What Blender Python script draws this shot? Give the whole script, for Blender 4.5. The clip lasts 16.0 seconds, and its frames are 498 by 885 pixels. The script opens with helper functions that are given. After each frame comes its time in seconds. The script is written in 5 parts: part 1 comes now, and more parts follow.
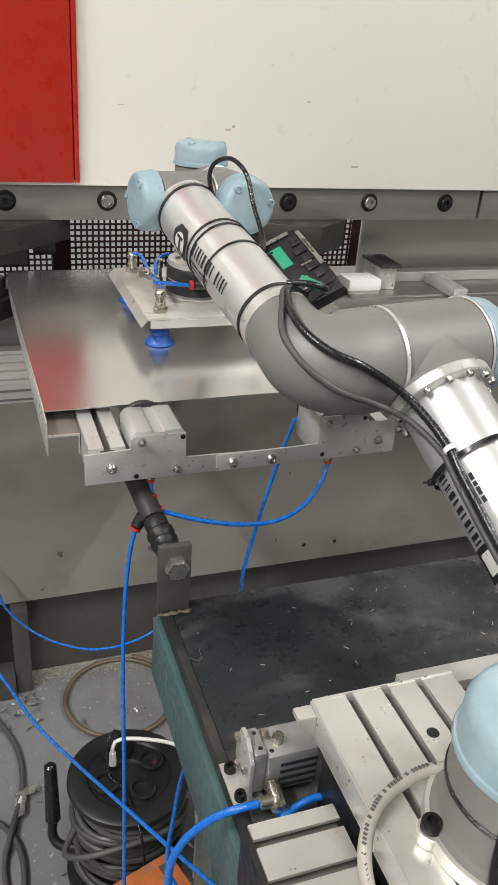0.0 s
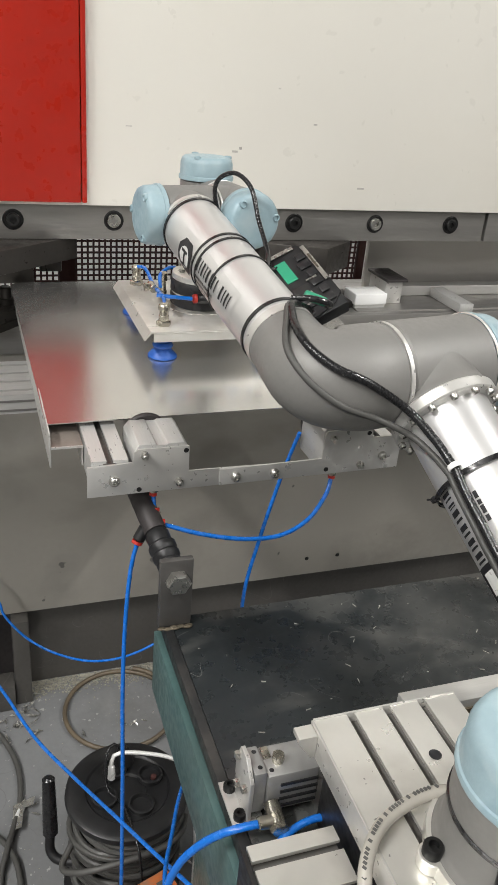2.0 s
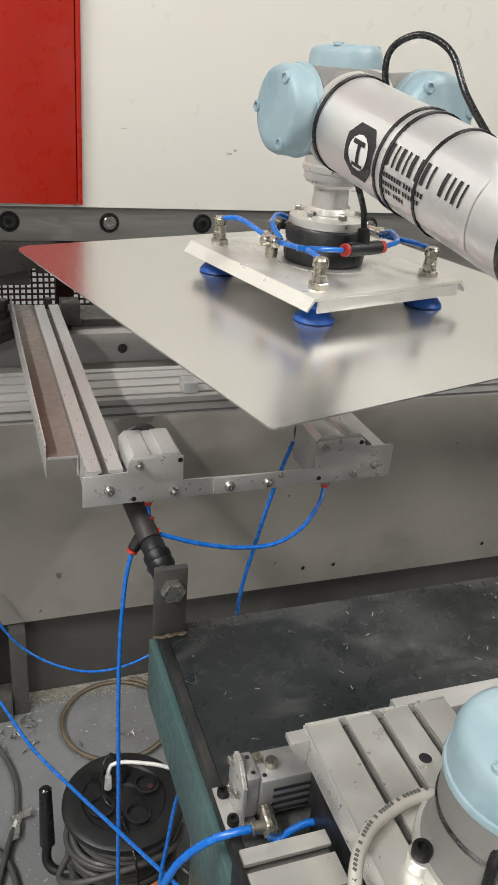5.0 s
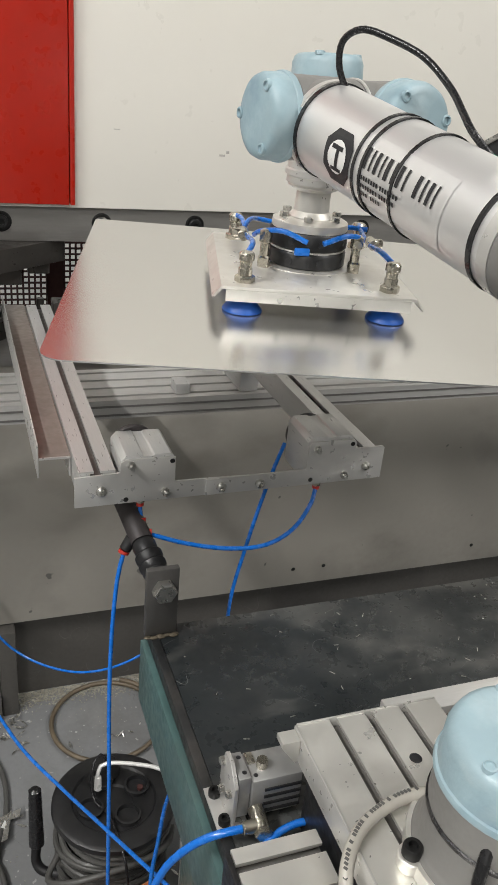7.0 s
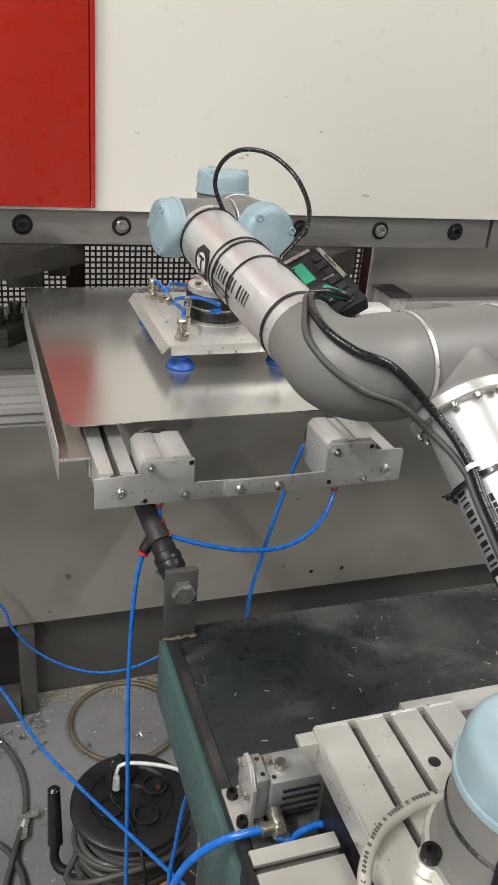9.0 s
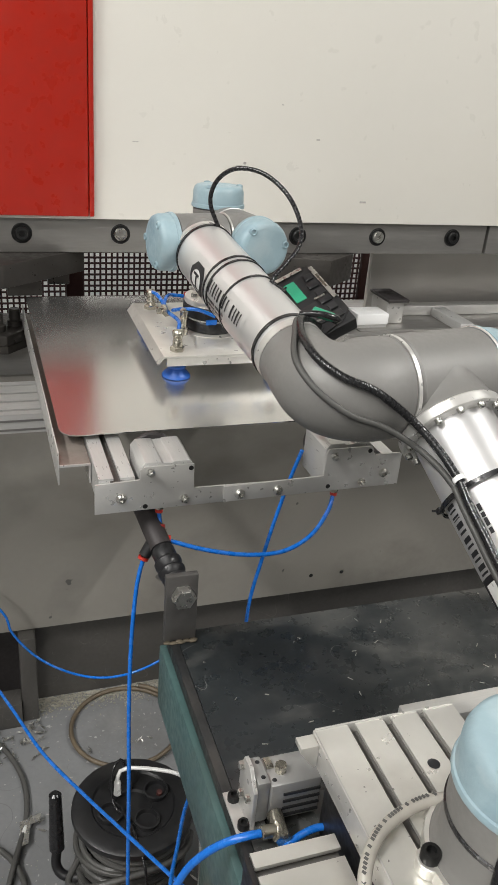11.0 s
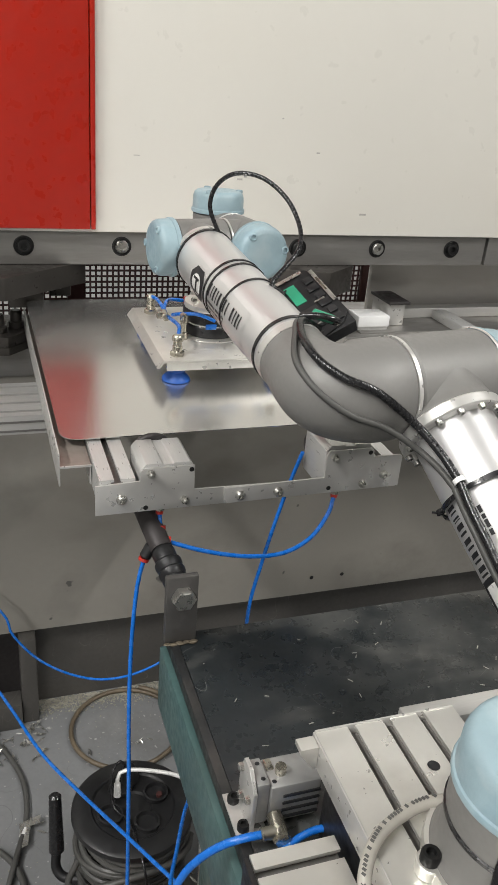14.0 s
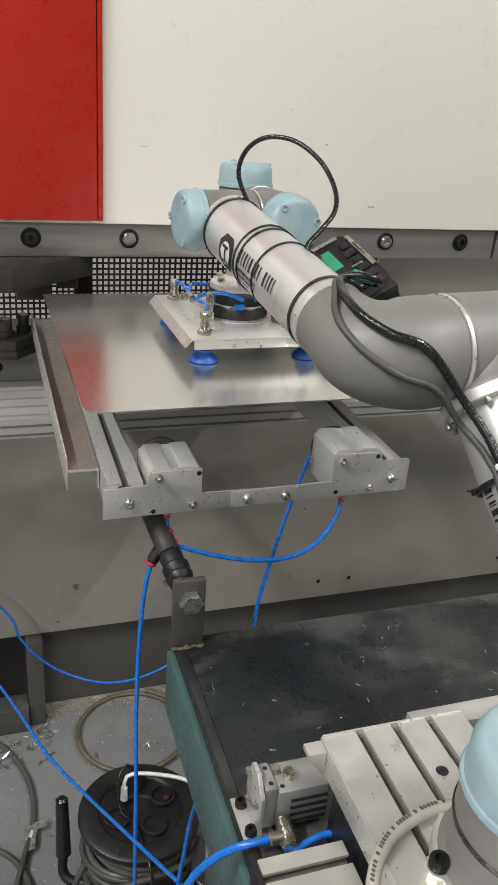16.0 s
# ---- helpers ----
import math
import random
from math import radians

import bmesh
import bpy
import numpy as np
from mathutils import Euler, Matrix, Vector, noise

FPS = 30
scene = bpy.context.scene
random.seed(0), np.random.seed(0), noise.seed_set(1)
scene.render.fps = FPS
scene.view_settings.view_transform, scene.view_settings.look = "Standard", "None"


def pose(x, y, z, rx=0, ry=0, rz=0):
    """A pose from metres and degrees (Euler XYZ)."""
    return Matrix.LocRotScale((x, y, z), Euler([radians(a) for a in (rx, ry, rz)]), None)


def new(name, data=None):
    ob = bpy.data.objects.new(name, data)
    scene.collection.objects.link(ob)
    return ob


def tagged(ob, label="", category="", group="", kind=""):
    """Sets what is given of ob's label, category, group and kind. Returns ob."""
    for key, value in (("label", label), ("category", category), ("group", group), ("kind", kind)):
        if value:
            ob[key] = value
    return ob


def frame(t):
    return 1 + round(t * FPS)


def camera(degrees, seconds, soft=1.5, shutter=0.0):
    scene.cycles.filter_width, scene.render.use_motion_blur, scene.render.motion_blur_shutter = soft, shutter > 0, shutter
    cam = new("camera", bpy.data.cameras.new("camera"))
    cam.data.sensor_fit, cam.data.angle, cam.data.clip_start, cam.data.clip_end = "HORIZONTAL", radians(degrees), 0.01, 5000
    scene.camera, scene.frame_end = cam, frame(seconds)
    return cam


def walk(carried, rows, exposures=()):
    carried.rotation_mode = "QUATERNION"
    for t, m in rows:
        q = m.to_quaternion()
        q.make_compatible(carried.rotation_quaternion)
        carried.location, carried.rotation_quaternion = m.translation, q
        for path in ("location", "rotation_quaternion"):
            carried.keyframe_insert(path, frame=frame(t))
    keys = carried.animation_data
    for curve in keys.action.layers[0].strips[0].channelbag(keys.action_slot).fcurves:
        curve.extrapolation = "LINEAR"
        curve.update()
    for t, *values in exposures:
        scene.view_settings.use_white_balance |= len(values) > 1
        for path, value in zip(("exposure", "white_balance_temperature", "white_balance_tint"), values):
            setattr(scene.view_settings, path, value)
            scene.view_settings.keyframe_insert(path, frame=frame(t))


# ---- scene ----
from mathutils.geometry import interpolate_bezier

# ---- camera ----
cam = camera(34.513, 16.0, soft=0.6)
PATH = [
    (0, pose(-0.2921, -1.6809, 1.6351, 62.359, -4.144, -18.860)),
    (0.5, pose(-0.2931, -1.6799, 1.6352, 62.413, -4.131, -18.599)),
    (1, pose(-0.2911, -1.6784, 1.6339, 62.661, -4.096, -18.001)),
    (1.5, pose(-0.2904, -1.6758, 1.6352, 63.059, -4.379, -18.122)),
    (2, pose(-0.2898, -1.6745, 1.6372, 63.068, -4.630, -18.298)),
    (2.5, pose(-0.2912, -1.6758, 1.6388, 63.342, -4.614, -18.021)),
    (3, pose(-0.2889, -1.6818, 1.6401, 63.348, -4.385, -17.581)),
    (3.5, pose(-0.2877, -1.6856, 1.6413, 63.701, -4.236, -17.788)),
    (4, pose(-0.2903, -1.6869, 1.6423, 63.776, -4.368, -18.077)),
    (4.5, pose(-0.2879, -1.6883, 1.6420, 63.840, -4.384, -18.324)),
    (7, pose(-0.2921, -1.6914, 1.6435, 64.015, -4.999, -19.073)),
    (7.5, pose(-0.2912, -1.6885, 1.6434, 63.976, -4.950, -18.841)),
    (8, pose(-0.2921, -1.6884, 1.6453, 63.853, -4.636, -18.166)),
    (8.5, pose(-0.2928, -1.6901, 1.6445, 63.848, -4.561, -17.955)),
    (9, pose(-0.2938, -1.6929, 1.6453, 64.019, -4.575, -17.836)),
    (11.5, pose(-0.2957, -1.6995, 1.6490, 64.371, -4.300, -18.030)),
    (12, pose(-0.2945, -1.7001, 1.6480, 64.303, -4.386, -17.895)),
    (12.5, pose(-0.2969, -1.6989, 1.6476, 64.415, -4.512, -17.943)),
    (13, pose(-0.2960, -1.6980, 1.6478, 64.482, -4.496, -17.976)),
    (13.5, pose(-0.2955, -1.6976, 1.6465, 64.545, -4.492, -17.966)),
    (14, pose(-0.2955, -1.6996, 1.6482, 64.517, -4.404, -17.902)),
    (14.5, pose(-0.2964, -1.7026, 1.6497, 64.556, -4.228, -17.765)),
    (15, pose(-0.2963, -1.7022, 1.6495, 64.608, -4.239, -17.655)),
    (15.5, pose(-0.2976, -1.7016, 1.6493, 64.640, -4.314, -17.542)),
    (16, pose(-0.2976, -1.6990, 1.6497, 64.697, -4.237, -17.515)),
]
walk(cam, PATH, [(0, 0.10), (4.5, 0.08), (7, 0.0), (9, 0.0), (12, 0.0), (16, -0.03)])

# ---- world, lamps and exposure ----
world = bpy.data.worlds.new("world")
scene.world = world
world.use_nodes = True
world.node_tree.nodes["Background"].inputs[0].default_value = (0.9, 0.95, 1.0, 1)
world.node_tree.nodes["Background"].inputs[1].default_value = 0.015
scene.view_settings.exposure = 0.0


def ceiling_tube(x, y, z, length, power, turn=0.0):
    """One fluorescent fitting: the lamp and its housing."""
    lamp = bpy.data.lights.new("tube_light", "AREA")
    lamp.shape, lamp.size, lamp.size_y, lamp.energy = "RECTANGLE", length, 0.05, power
    lamp.color = (1.0, 0.985, 0.955)
    ob = new("tube_light", lamp)
    ob.matrix_world = pose(x, y, z, 0, 0, turn)
    return ob


# last row: unseen tube added behind the press to brighten the wall there
TUBES = [(-2.7, -1.8, 4.2, 1.8, 195, 90), (-1.0, -2.4, 4.2, 1.8, 26, 90), (2.3, -2.4, 4.2, 1.8, 132, 90), (-2.6, -5.4, 4.2, 1.8, 170, 90), (3.6, -5.4, 4.2, 1.8, 85, 90),
         (0.3, 1.3, 4.2, 2.4, 150, 0)]
for row in TUBES:
    ceiling_tube(*row)

# ---- materials ----
def material(name, colour, rough=0.5, metal=0.0, vary=0.12, scale=6.0, fine=90.0, bump=0.05, stain=None, stain_amount=0.0,
             stain_scale=3.0, stretch=(1, 1, 1), rough_vary=0.12, emit=0.0, coat=0.0, spots=None, spot_scale=40.0, spot_cut=0.68,
             scratch=None, scratch_scale=7.0, scratch_width=0.003, smear=None, smear_amount=0.5, smear_scale=3.0, smear_stretch=(1, 1, 1)):
    """A surface with broad and fine variation of colour and roughness, stains with a shape of their own, small spots and a fine relief."""
    m = bpy.data.materials.new(name)
    m.use_nodes = True
    nodes, links = m.node_tree.nodes, m.node_tree.links
    bsdf = nodes["Principled BSDF"]
    coords = nodes.new("ShaderNodeTexCoord")
    mapping = nodes.new("ShaderNodeMapping")
    mapping.inputs["Scale"].default_value = stretch
    links.new(coords.outputs["Object"], mapping.inputs["Vector"])

    def noise_node(size, detail=4.0, vector=None):
        n = nodes.new("ShaderNodeTexNoise")
        n.inputs["Scale"].default_value, n.inputs["Detail"].default_value = size, detail
        links.new(vector or mapping.outputs["Vector"], n.inputs["Vector"])
        return n.outputs["Fac"]

    def ramp(value, low, high, a, b):
        r = nodes.new("ShaderNodeMapRange")
        r.inputs[1].default_value, r.inputs[2].default_value, r.inputs[3].default_value, r.inputs[4].default_value = low, high, a, b
        links.new(value, r.inputs[0])
        return r.outputs[0]

    def mix(fac, a, b):
        n = nodes.new("ShaderNodeMix")
        n.data_type = "RGBA"
        links.new(fac, n.inputs[0])
        for slot, v in ((6, a), (7, b)):
            if isinstance(v, tuple):
                n.inputs[slot].default_value = (*v, 1)
            else:
                links.new(v, n.inputs[slot])
        return n.outputs[2]

    dark = tuple(c * (1 - vary) for c in colour)
    light = tuple(min(1.0, c * (1 + vary)) for c in colour)
    broad, small = noise_node(scale), noise_node(fine, 6.0)
    base = mix(ramp(broad, 0.35, 0.65, 0, 1), dark, light)
    base = mix(ramp(small, 0.3, 0.7, 0, 0.5), base, tuple(c * (1 - 0.6 * vary) for c in colour))
    if stain:
        base = mix(ramp(noise_node(stain_scale, 7.0), 0.52, 0.7, 0, stain_amount), base, stain)
    if spots:
        base = mix(ramp(noise_node(spot_scale, 2.0), spot_cut, spot_cut + 0.03, 0, 0.9), base, spots)
    if smear:
        turned = nodes.new("ShaderNodeMapping")
        turned.inputs["Scale"].default_value, turned.inputs["Rotation"].default_value = smear_stretch, (0.3, 0.2, 0.5)
        links.new(coords.outputs["Object"], turned.inputs["Vector"])
        base = mix(ramp(noise_node(smear_scale, 9.0, turned.outputs["Vector"]), 0.53, 0.74, 0, smear_amount), base, smear)
    if scratch:
        for size, offset in ((scratch_scale, 0.46), (scratch_scale * 1.9, 0.53)):
            near = nodes.new("ShaderNodeMath")
            near.operation = "COMPARE"
            near.inputs[1].default_value, near.inputs[2].default_value = offset, scratch_width
            links.new(noise_node(size, 1.0, coords.outputs["Object"]), near.inputs[0])
            patch = nodes.new("ShaderNodeMath")
            patch.operation = "MULTIPLY"
            links.new(near.outputs[0], patch.inputs[0])
            links.new(ramp(noise_node(size * 1.7, 5.0), 0.50, 0.62, 0, 0.55), patch.inputs[1])
            base = mix(patch.outputs[0], base, scratch)
    links.new(base, bsdf.inputs["Base Color"])
    links.new(ramp(small, 0.3, 0.7, max(0.03, rough - rough_vary), min(1, rough + rough_vary)), bsdf.inputs["Roughness"])
    bsdf.inputs["Metallic"].default_value = metal
    bsdf.inputs["Coat Weight"].default_value = coat
    if emit:
        bsdf.inputs["Emission Color"].default_value = (*colour, 1)
        bsdf.inputs["Emission Strength"].default_value = emit
    b = nodes.new("ShaderNodeBump")
    b.inputs["Strength"].default_value, b.inputs["Distance"].default_value = bump, 0.004
    links.new(small, b.inputs["Height"])
    if bump:
        links.new(b.outputs[0], bsdf.inputs["Normal"])
    return m


WHITE = material("white_paint", (0.74, 0.715, 0.655), 0.38, vary=0.025, scale=1.2, fine=30, bump=0.05, stain=(0.70, 0.66, 0.58), stain_amount=0.35, stain_scale=1.6, coat=0.6)
RED = material("red_paint", (0.375, 0.014, 0.005), 0.34, vary=0.06, scale=2, fine=40, bump=0.04, stain=(0.30, 0.02, 0.012), stain_amount=0.3, stain_scale=2.5)
BEAM = material("ground_steel", (0.30, 0.29, 0.275), 0.42, 0.75, vary=0.10, scale=5, fine=70, stretch=(0.25, 1, 2.5), stain=(0.16, 0.15, 0.14), stain_amount=0.5, stain_scale=2.2)
# lighter copy of BEAM: light the ram keeps off is put into the colour
INNER_LIT = material("bare_inner_steel_lit", (0.50, 0.48, 0.45), 0.45, 0.35, vary=0.08, scale=4, fine=70, stretch=(0.3, 1, 2), stain=(0.34, 0.32, 0.29), stain_amount=0.5, stain_scale=2.5)
SCUFF = material("grey_scuff", (0.42, 0.40, 0.37), 0.6, vary=0.2, scale=60)
BED = material("bed_grey_paint", (0.320, 0.301, 0.267), 0.40, vary=0.07, scale=2.2, fine=60, stain=(0.12, 0.11, 0.10), stain_amount=0.55, stain_scale=2.6, spots=(0.10, 0.095, 0.09), spot_scale=22, spot_cut=0.735, bump=0.06, coat=0.15,
               smear=(0.15, 0.135, 0.115), smear_amount=0.8, smear_scale=2.2, smear_stretch=(1, 1, 1.8))
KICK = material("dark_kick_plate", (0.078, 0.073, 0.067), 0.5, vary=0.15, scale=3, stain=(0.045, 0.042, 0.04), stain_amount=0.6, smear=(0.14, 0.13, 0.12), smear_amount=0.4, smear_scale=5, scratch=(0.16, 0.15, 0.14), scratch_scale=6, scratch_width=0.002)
TOOLSTEEL = material("oily_tool_steel", (0.06, 0.055, 0.05), 0.38, 0.6, vary=0.2, scale=9, stain=(0.05, 0.045, 0.04), stain_amount=0.6, stain_scale=6)
DARKIRON = material("dark_iron", (0.045, 0.04, 0.04), 0.55, 0.3, vary=0.2, scale=9)
MAROON = material("maroon_painted_mesh", (0.055, 0.018, 0.016), 0.55, vary=0.2)
FLOOR = material("painted_concrete", (0.165, 0.168, 0.171), 0.55, vary=0.10, scale=2.5, fine=80, bump=0.15, stain=(0.09, 0.087, 0.08), stain_amount=0.6, stain_scale=3.5, spots=(0.34, 0.34, 0.32), spot_scale=60,
                 smear=(0.27, 0.27, 0.26), smear_amount=0.5, smear_scale=6, scratch=(0.10, 0.10, 0.10), scratch_scale=5, scratch_width=0.002)
TABLE = material("oiled_black_plate", (0.021, 0.025, 0.027), 0.34, 0.25, vary=0.3, scale=5, fine=60, bump=0.08, stain=(0.10, 0.10, 0.095), stain_amount=0.6, stain_scale=5.5, rough_vary=0.18,
                 smear=(0.20, 0.195, 0.18), smear_amount=0.6, smear_scale=7, smear_stretch=(0.7, 1.6, 1), scratch=(0.26, 0.26, 0.25), scratch_scale=6, scratch_width=0.0012)
TABLE_EDGE = material("black_table_border", (0.020, 0.021, 0.022), 0.5, 0.2, vary=0.25, scale=12, stain=(0.10, 0.09, 0.08), stain_amount=0.45, stain_scale=9)
GREEN = material("green_frame_paint", (0.060, 0.115, 0.112), 0.45, vary=0.18, scale=7, stain=(0.07, 0.09, 0.085), stain_amount=0.6, stain_scale=6)
ALU = material("anodised_aluminium", (0.60, 0.595, 0.58), 0.38, 0.55, vary=0.05, scale=8, fine=120, stretch=(4, 0.3, 4), bump=0.03)
ALU_X = material("anodised_aluminium_rail", (0.58, 0.57, 0.55), 0.40, 0.55, vary=0.06, scale=8, fine=120, stretch=(0.3, 4, 4), bump=0.03, stain=(0.33, 0.30, 0.26), stain_amount=0.4, stain_scale=3)
# darker aluminium grey: the shade inside slots and grooves, put into the colour
SLOT_SHADE = material("profile_slot_shade", (0.20, 0.19, 0.18), 0.5, 0.6, vary=0.15)
PLATE = material("milled_aluminium_plate", (0.74, 0.725, 0.68), 0.38, 0.7, vary=0.05, scale=7, fine=60, bump=0.02, stain=(0.40, 0.37, 0.33), stain_amount=0.5, stain_scale=9)
STAINLESS = material("stainless_sheet", (0.56, 0.55, 0.53), 0.36, 0.6, vary=0.05, scale=6, fine=90, bump=0.02, stain=(0.36, 0.34, 0.31), stain_amount=0.35)
COPPERISH = material("pink_protective_film", (0.25, 0.215, 0.19), 0.42, 0.4, vary=0.10, scale=8, stain=(0.19, 0.165, 0.15), stain_amount=0.5, stain_scale=10)
TUBE = material("polished_arm_tube", (0.68, 0.675, 0.67), 0.40, 0.75, vary=0.01, scale=6, fine=150, stretch=(6, 6, 0.4), bump=0.0, rough_vary=0.015)
CASTING = material("grey_arm_casting", (0.190, 0.185, 0.176), 0.50, 0.15, vary=0.05, scale=10, fine=160, bump=0.04, rough_vary=0.06)
RING = material("light_steel_ring", (0.60, 0.59, 0.565), 0.36, 0.6, vary=0.04, bump=0.02)
CAP = material("pale_blue_plastic", (0.27, 0.37, 0.41), 0.45, vary=0.10, scale=18, fine=120, stain=(0.16, 0.26, 0.32), stain_amount=0.8, stain_scale=11, bump=0.14, smear=(0.36, 0.43, 0.45), smear_amount=0.6, smear_scale=22, smear_stretch=(1, 1, 2))
BLACK = material("black_rubber", (0.011, 0.011, 0.012), 0.27, vary=0.2, scale=20)
BLACKPL = material("black_plastic", (0.010, 0.010, 0.011), 0.42, vary=0.25, scale=25, stain=(0.026, 0.026, 0.025), stain_amount=0.5, stain_scale=12)
GREYCABLE = material("grey_cable", (0.065, 0.064, 0.060), 0.5, vary=0.15, scale=25)
LIGHTCABLE = material("pale_grey_cable", (0.36, 0.34, 0.30), 0.45, vary=0.08, scale=25)
BLUE = material("blue_air_hose", (0.006, 0.135, 0.54), 0.26, vary=0.06, scale=15, bump=0.01, coat=0.3)
BLUECUP = material("blue_vacuum_cup", (0.008, 0.075, 0.34), 0.45, vary=0.12, scale=30)
REDRING = material("red_release_ring", (0.45, 0.03, 0.02), 0.4, vary=0.1)
BRASS = material("nickel_brass", (0.50, 0.47, 0.40), 0.25, 0.95, vary=0.08, scale=40)
BOLT = material("zinc_bolt", (0.50, 0.49, 0.46), 0.3, 0.95, vary=0.1, scale=60)
BLACKBOLT = material("black_oxide_bolt", (0.03, 0.03, 0.03), 0.4, 0.7, vary=0.2, scale=60)
BROWNHOSE = material("brown_stained_hose", (0.115, 0.09, 0.06), 0.5, vary=0.25, scale=20)
GREENLABEL = material("green_label", (0.025, 0.25, 0.14), 0.4, vary=0.08, scale=30)
PAPER = material("white_label", (0.72, 0.72, 0.70), 0.35, 0.2, vary=0.04, scale=30)
NYLON = material("white_nylon", (0.86, 0.86, 0.85), 0.4, vary=0.02, scale=12)
INK = material("black_ink", (0.012, 0.012, 0.014), 0.45, vary=0.1)
CHIP = material("metal_chip", (0.55, 0.54, 0.50), 0.28, 0.85, vary=0.25, scale=60)
DUST = material("light_debris", (0.30, 0.285, 0.235), 0.8, vary=0.3, scale=60)
ORANGE = material("orange_plastic", (0.46, 0.13, 0.035), 0.5, vary=0.2, scale=30, stain=(0.20, 0.17, 0.14), stain_amount=0.7, stain_scale=24)
BRIGHTWALL = material("far_white_wall", (0.80, 0.79, 0.76), 0.7, vary=0.04, scale=1)
CEILING = material("hall_ceiling", (0.27, 0.27, 0.265), 0.8, vary=0.06, scale=1)
HALLWALL = material("hall_wall", (0.20, 0.197, 0.187), 0.8, vary=0.08, scale=1)
DIFFUSER = material("lamp_diffuser", (1.0, 0.96, 0.89), 0.5, vary=0.0, emit=9.0)
LUGSTEEL = material("dull_bare_steel", (0.115, 0.11, 0.105), 0.42, 0.55, vary=0.15, scale=14, stain=(0.09, 0.085, 0.08), stain_amount=0.6, stain_scale=10)
CYLGREY = material("grey_cast_aluminium", (0.38, 0.378, 0.37), 0.42, 0.6, vary=0.12, scale=20, stain=(0.16, 0.155, 0.15), stain_amount=0.5, stain_scale=18)
WELD = material("welded_scale", (0.085, 0.07, 0.048), 0.6, 0.4, vary=0.4, scale=60, bump=0.5)


def sheet_material():
    """Mill-finish sheet metal: brushed along its width, so that reflections smear."""
    m = material("mill_finish_sheet", (0.75, 0.745, 0.725), 0.22, 0.94, vary=0.02, scale=3, fine=40, stretch=(0.6, 14, 1), bump=0.004, rough_vary=0.03)
    return m


SHEET = sheet_material()

# ---- building blocks ----
def mesh_of(bm, name, mat_, sharp=38):
    me = bpy.data.meshes.new(name)
    bmesh.ops.recalc_face_normals(bm, faces=bm.faces)
    bm.to_mesh(me)
    bm.free()
    me.materials.append(mat_)
    me.polygons.foreach_set("use_smooth", [True] * len(me.polygons))
    me.set_sharp_from_angle(angle=radians(sharp))
    return me


def part(name, bm, mat_, parent=None, label="", at=None, sharp=38):
    ob = new(name, mesh_of(bm, name, mat_, sharp))
    ob.parent = parent
    if at is not None:
        ob.matrix_basis = at
    if label:
        ob["label"] = label
    return ob


def thing(name, label, category, group="", at=None, kind=""):
    ob = new(name)
    ob.empty_display_size = 0.05
    if at is not None:
        ob.matrix_basis = at
    return tagged(ob, label, category, group, kind)


def single(name, bm, mat_, label, category="", group="", kind="", at=None):
    return tagged(part(name, bm, mat_, at=at), label, category, group, kind)


def box(lo, hi, bevel=0.0, bm=None, seg=2, m=None):
    bm = bm or bmesh.new()
    size, mid = [b - a for a, b in zip(lo, hi)], [(a + b) / 2 for a, b in zip(lo, hi)]
    mat_ = (m or Matrix()) @ Matrix.Translation(mid) @ Matrix.Diagonal((*size, 1))
    made = bmesh.ops.create_cube(bm, size=1, matrix=mat_)
    if bevel:
        edges = {e for v in made["verts"] for e in v.link_edges}
        bmesh.ops.bevel(bm, geom=list(edges), offset=bevel, segments=seg, affect="EDGES", profile=0.5)
    return bm


def frame_to(a, b):
    a, b = Vector(a), Vector(b)
    return Matrix.Translation(a) @ (b - a).to_track_quat("Z", "Y").to_matrix().to_4x4(), (b - a).length


def lathe(profile, a=(0, 0, 0), b=(0, 0, 1), seg=32, bm=None, squash=1.0):
    """Turns (radius, height) rows round the axis from a towards b; heights in metres from a."""
    bm = bm or bmesh.new()
    m, _ = frame_to(a, b)
    rings = []
    for r, h in profile:
        if r < 1e-6:
            rings.append([bm.verts.new(m @ Vector((0, 0, h)))])
        else:
            rings.append([bm.verts.new(m @ Vector((r * math.cos(2 * math.pi * i / seg), squash * r * math.sin(2 * math.pi * i / seg), h))) for i in range(seg)])
    for p, q in zip(rings, rings[1:]):
        for i in range(seg):
            j = (i + 1) % seg
            if len(p) == 1 and len(q) == 1:
                break
            if len(p) == 1:
                bm.faces.new((p[0], q[i], q[j]))
            elif len(q) == 1:
                bm.faces.new((p[i], p[j], q[0]))
            else:
                bm.faces.new((p[i], p[j], q[j], q[i]))
    return bm


def rod(a, b, r, r2=None, seg=20, bevel=0.0, bm=None):
    length = (Vector(b) - Vector(a)).length
    r2 = r if r2 is None else r2
    e = min(bevel, length / 2.2, r * 0.9)
    rows = [(0, 0), (r - e, 0), (r, e), (r2, length - e), (r2 - e, length), (0, length)] if e else [(0, 0), (r, 0), (r2, length), (0, length)]
    return lathe(rows, a, b, seg, bm)


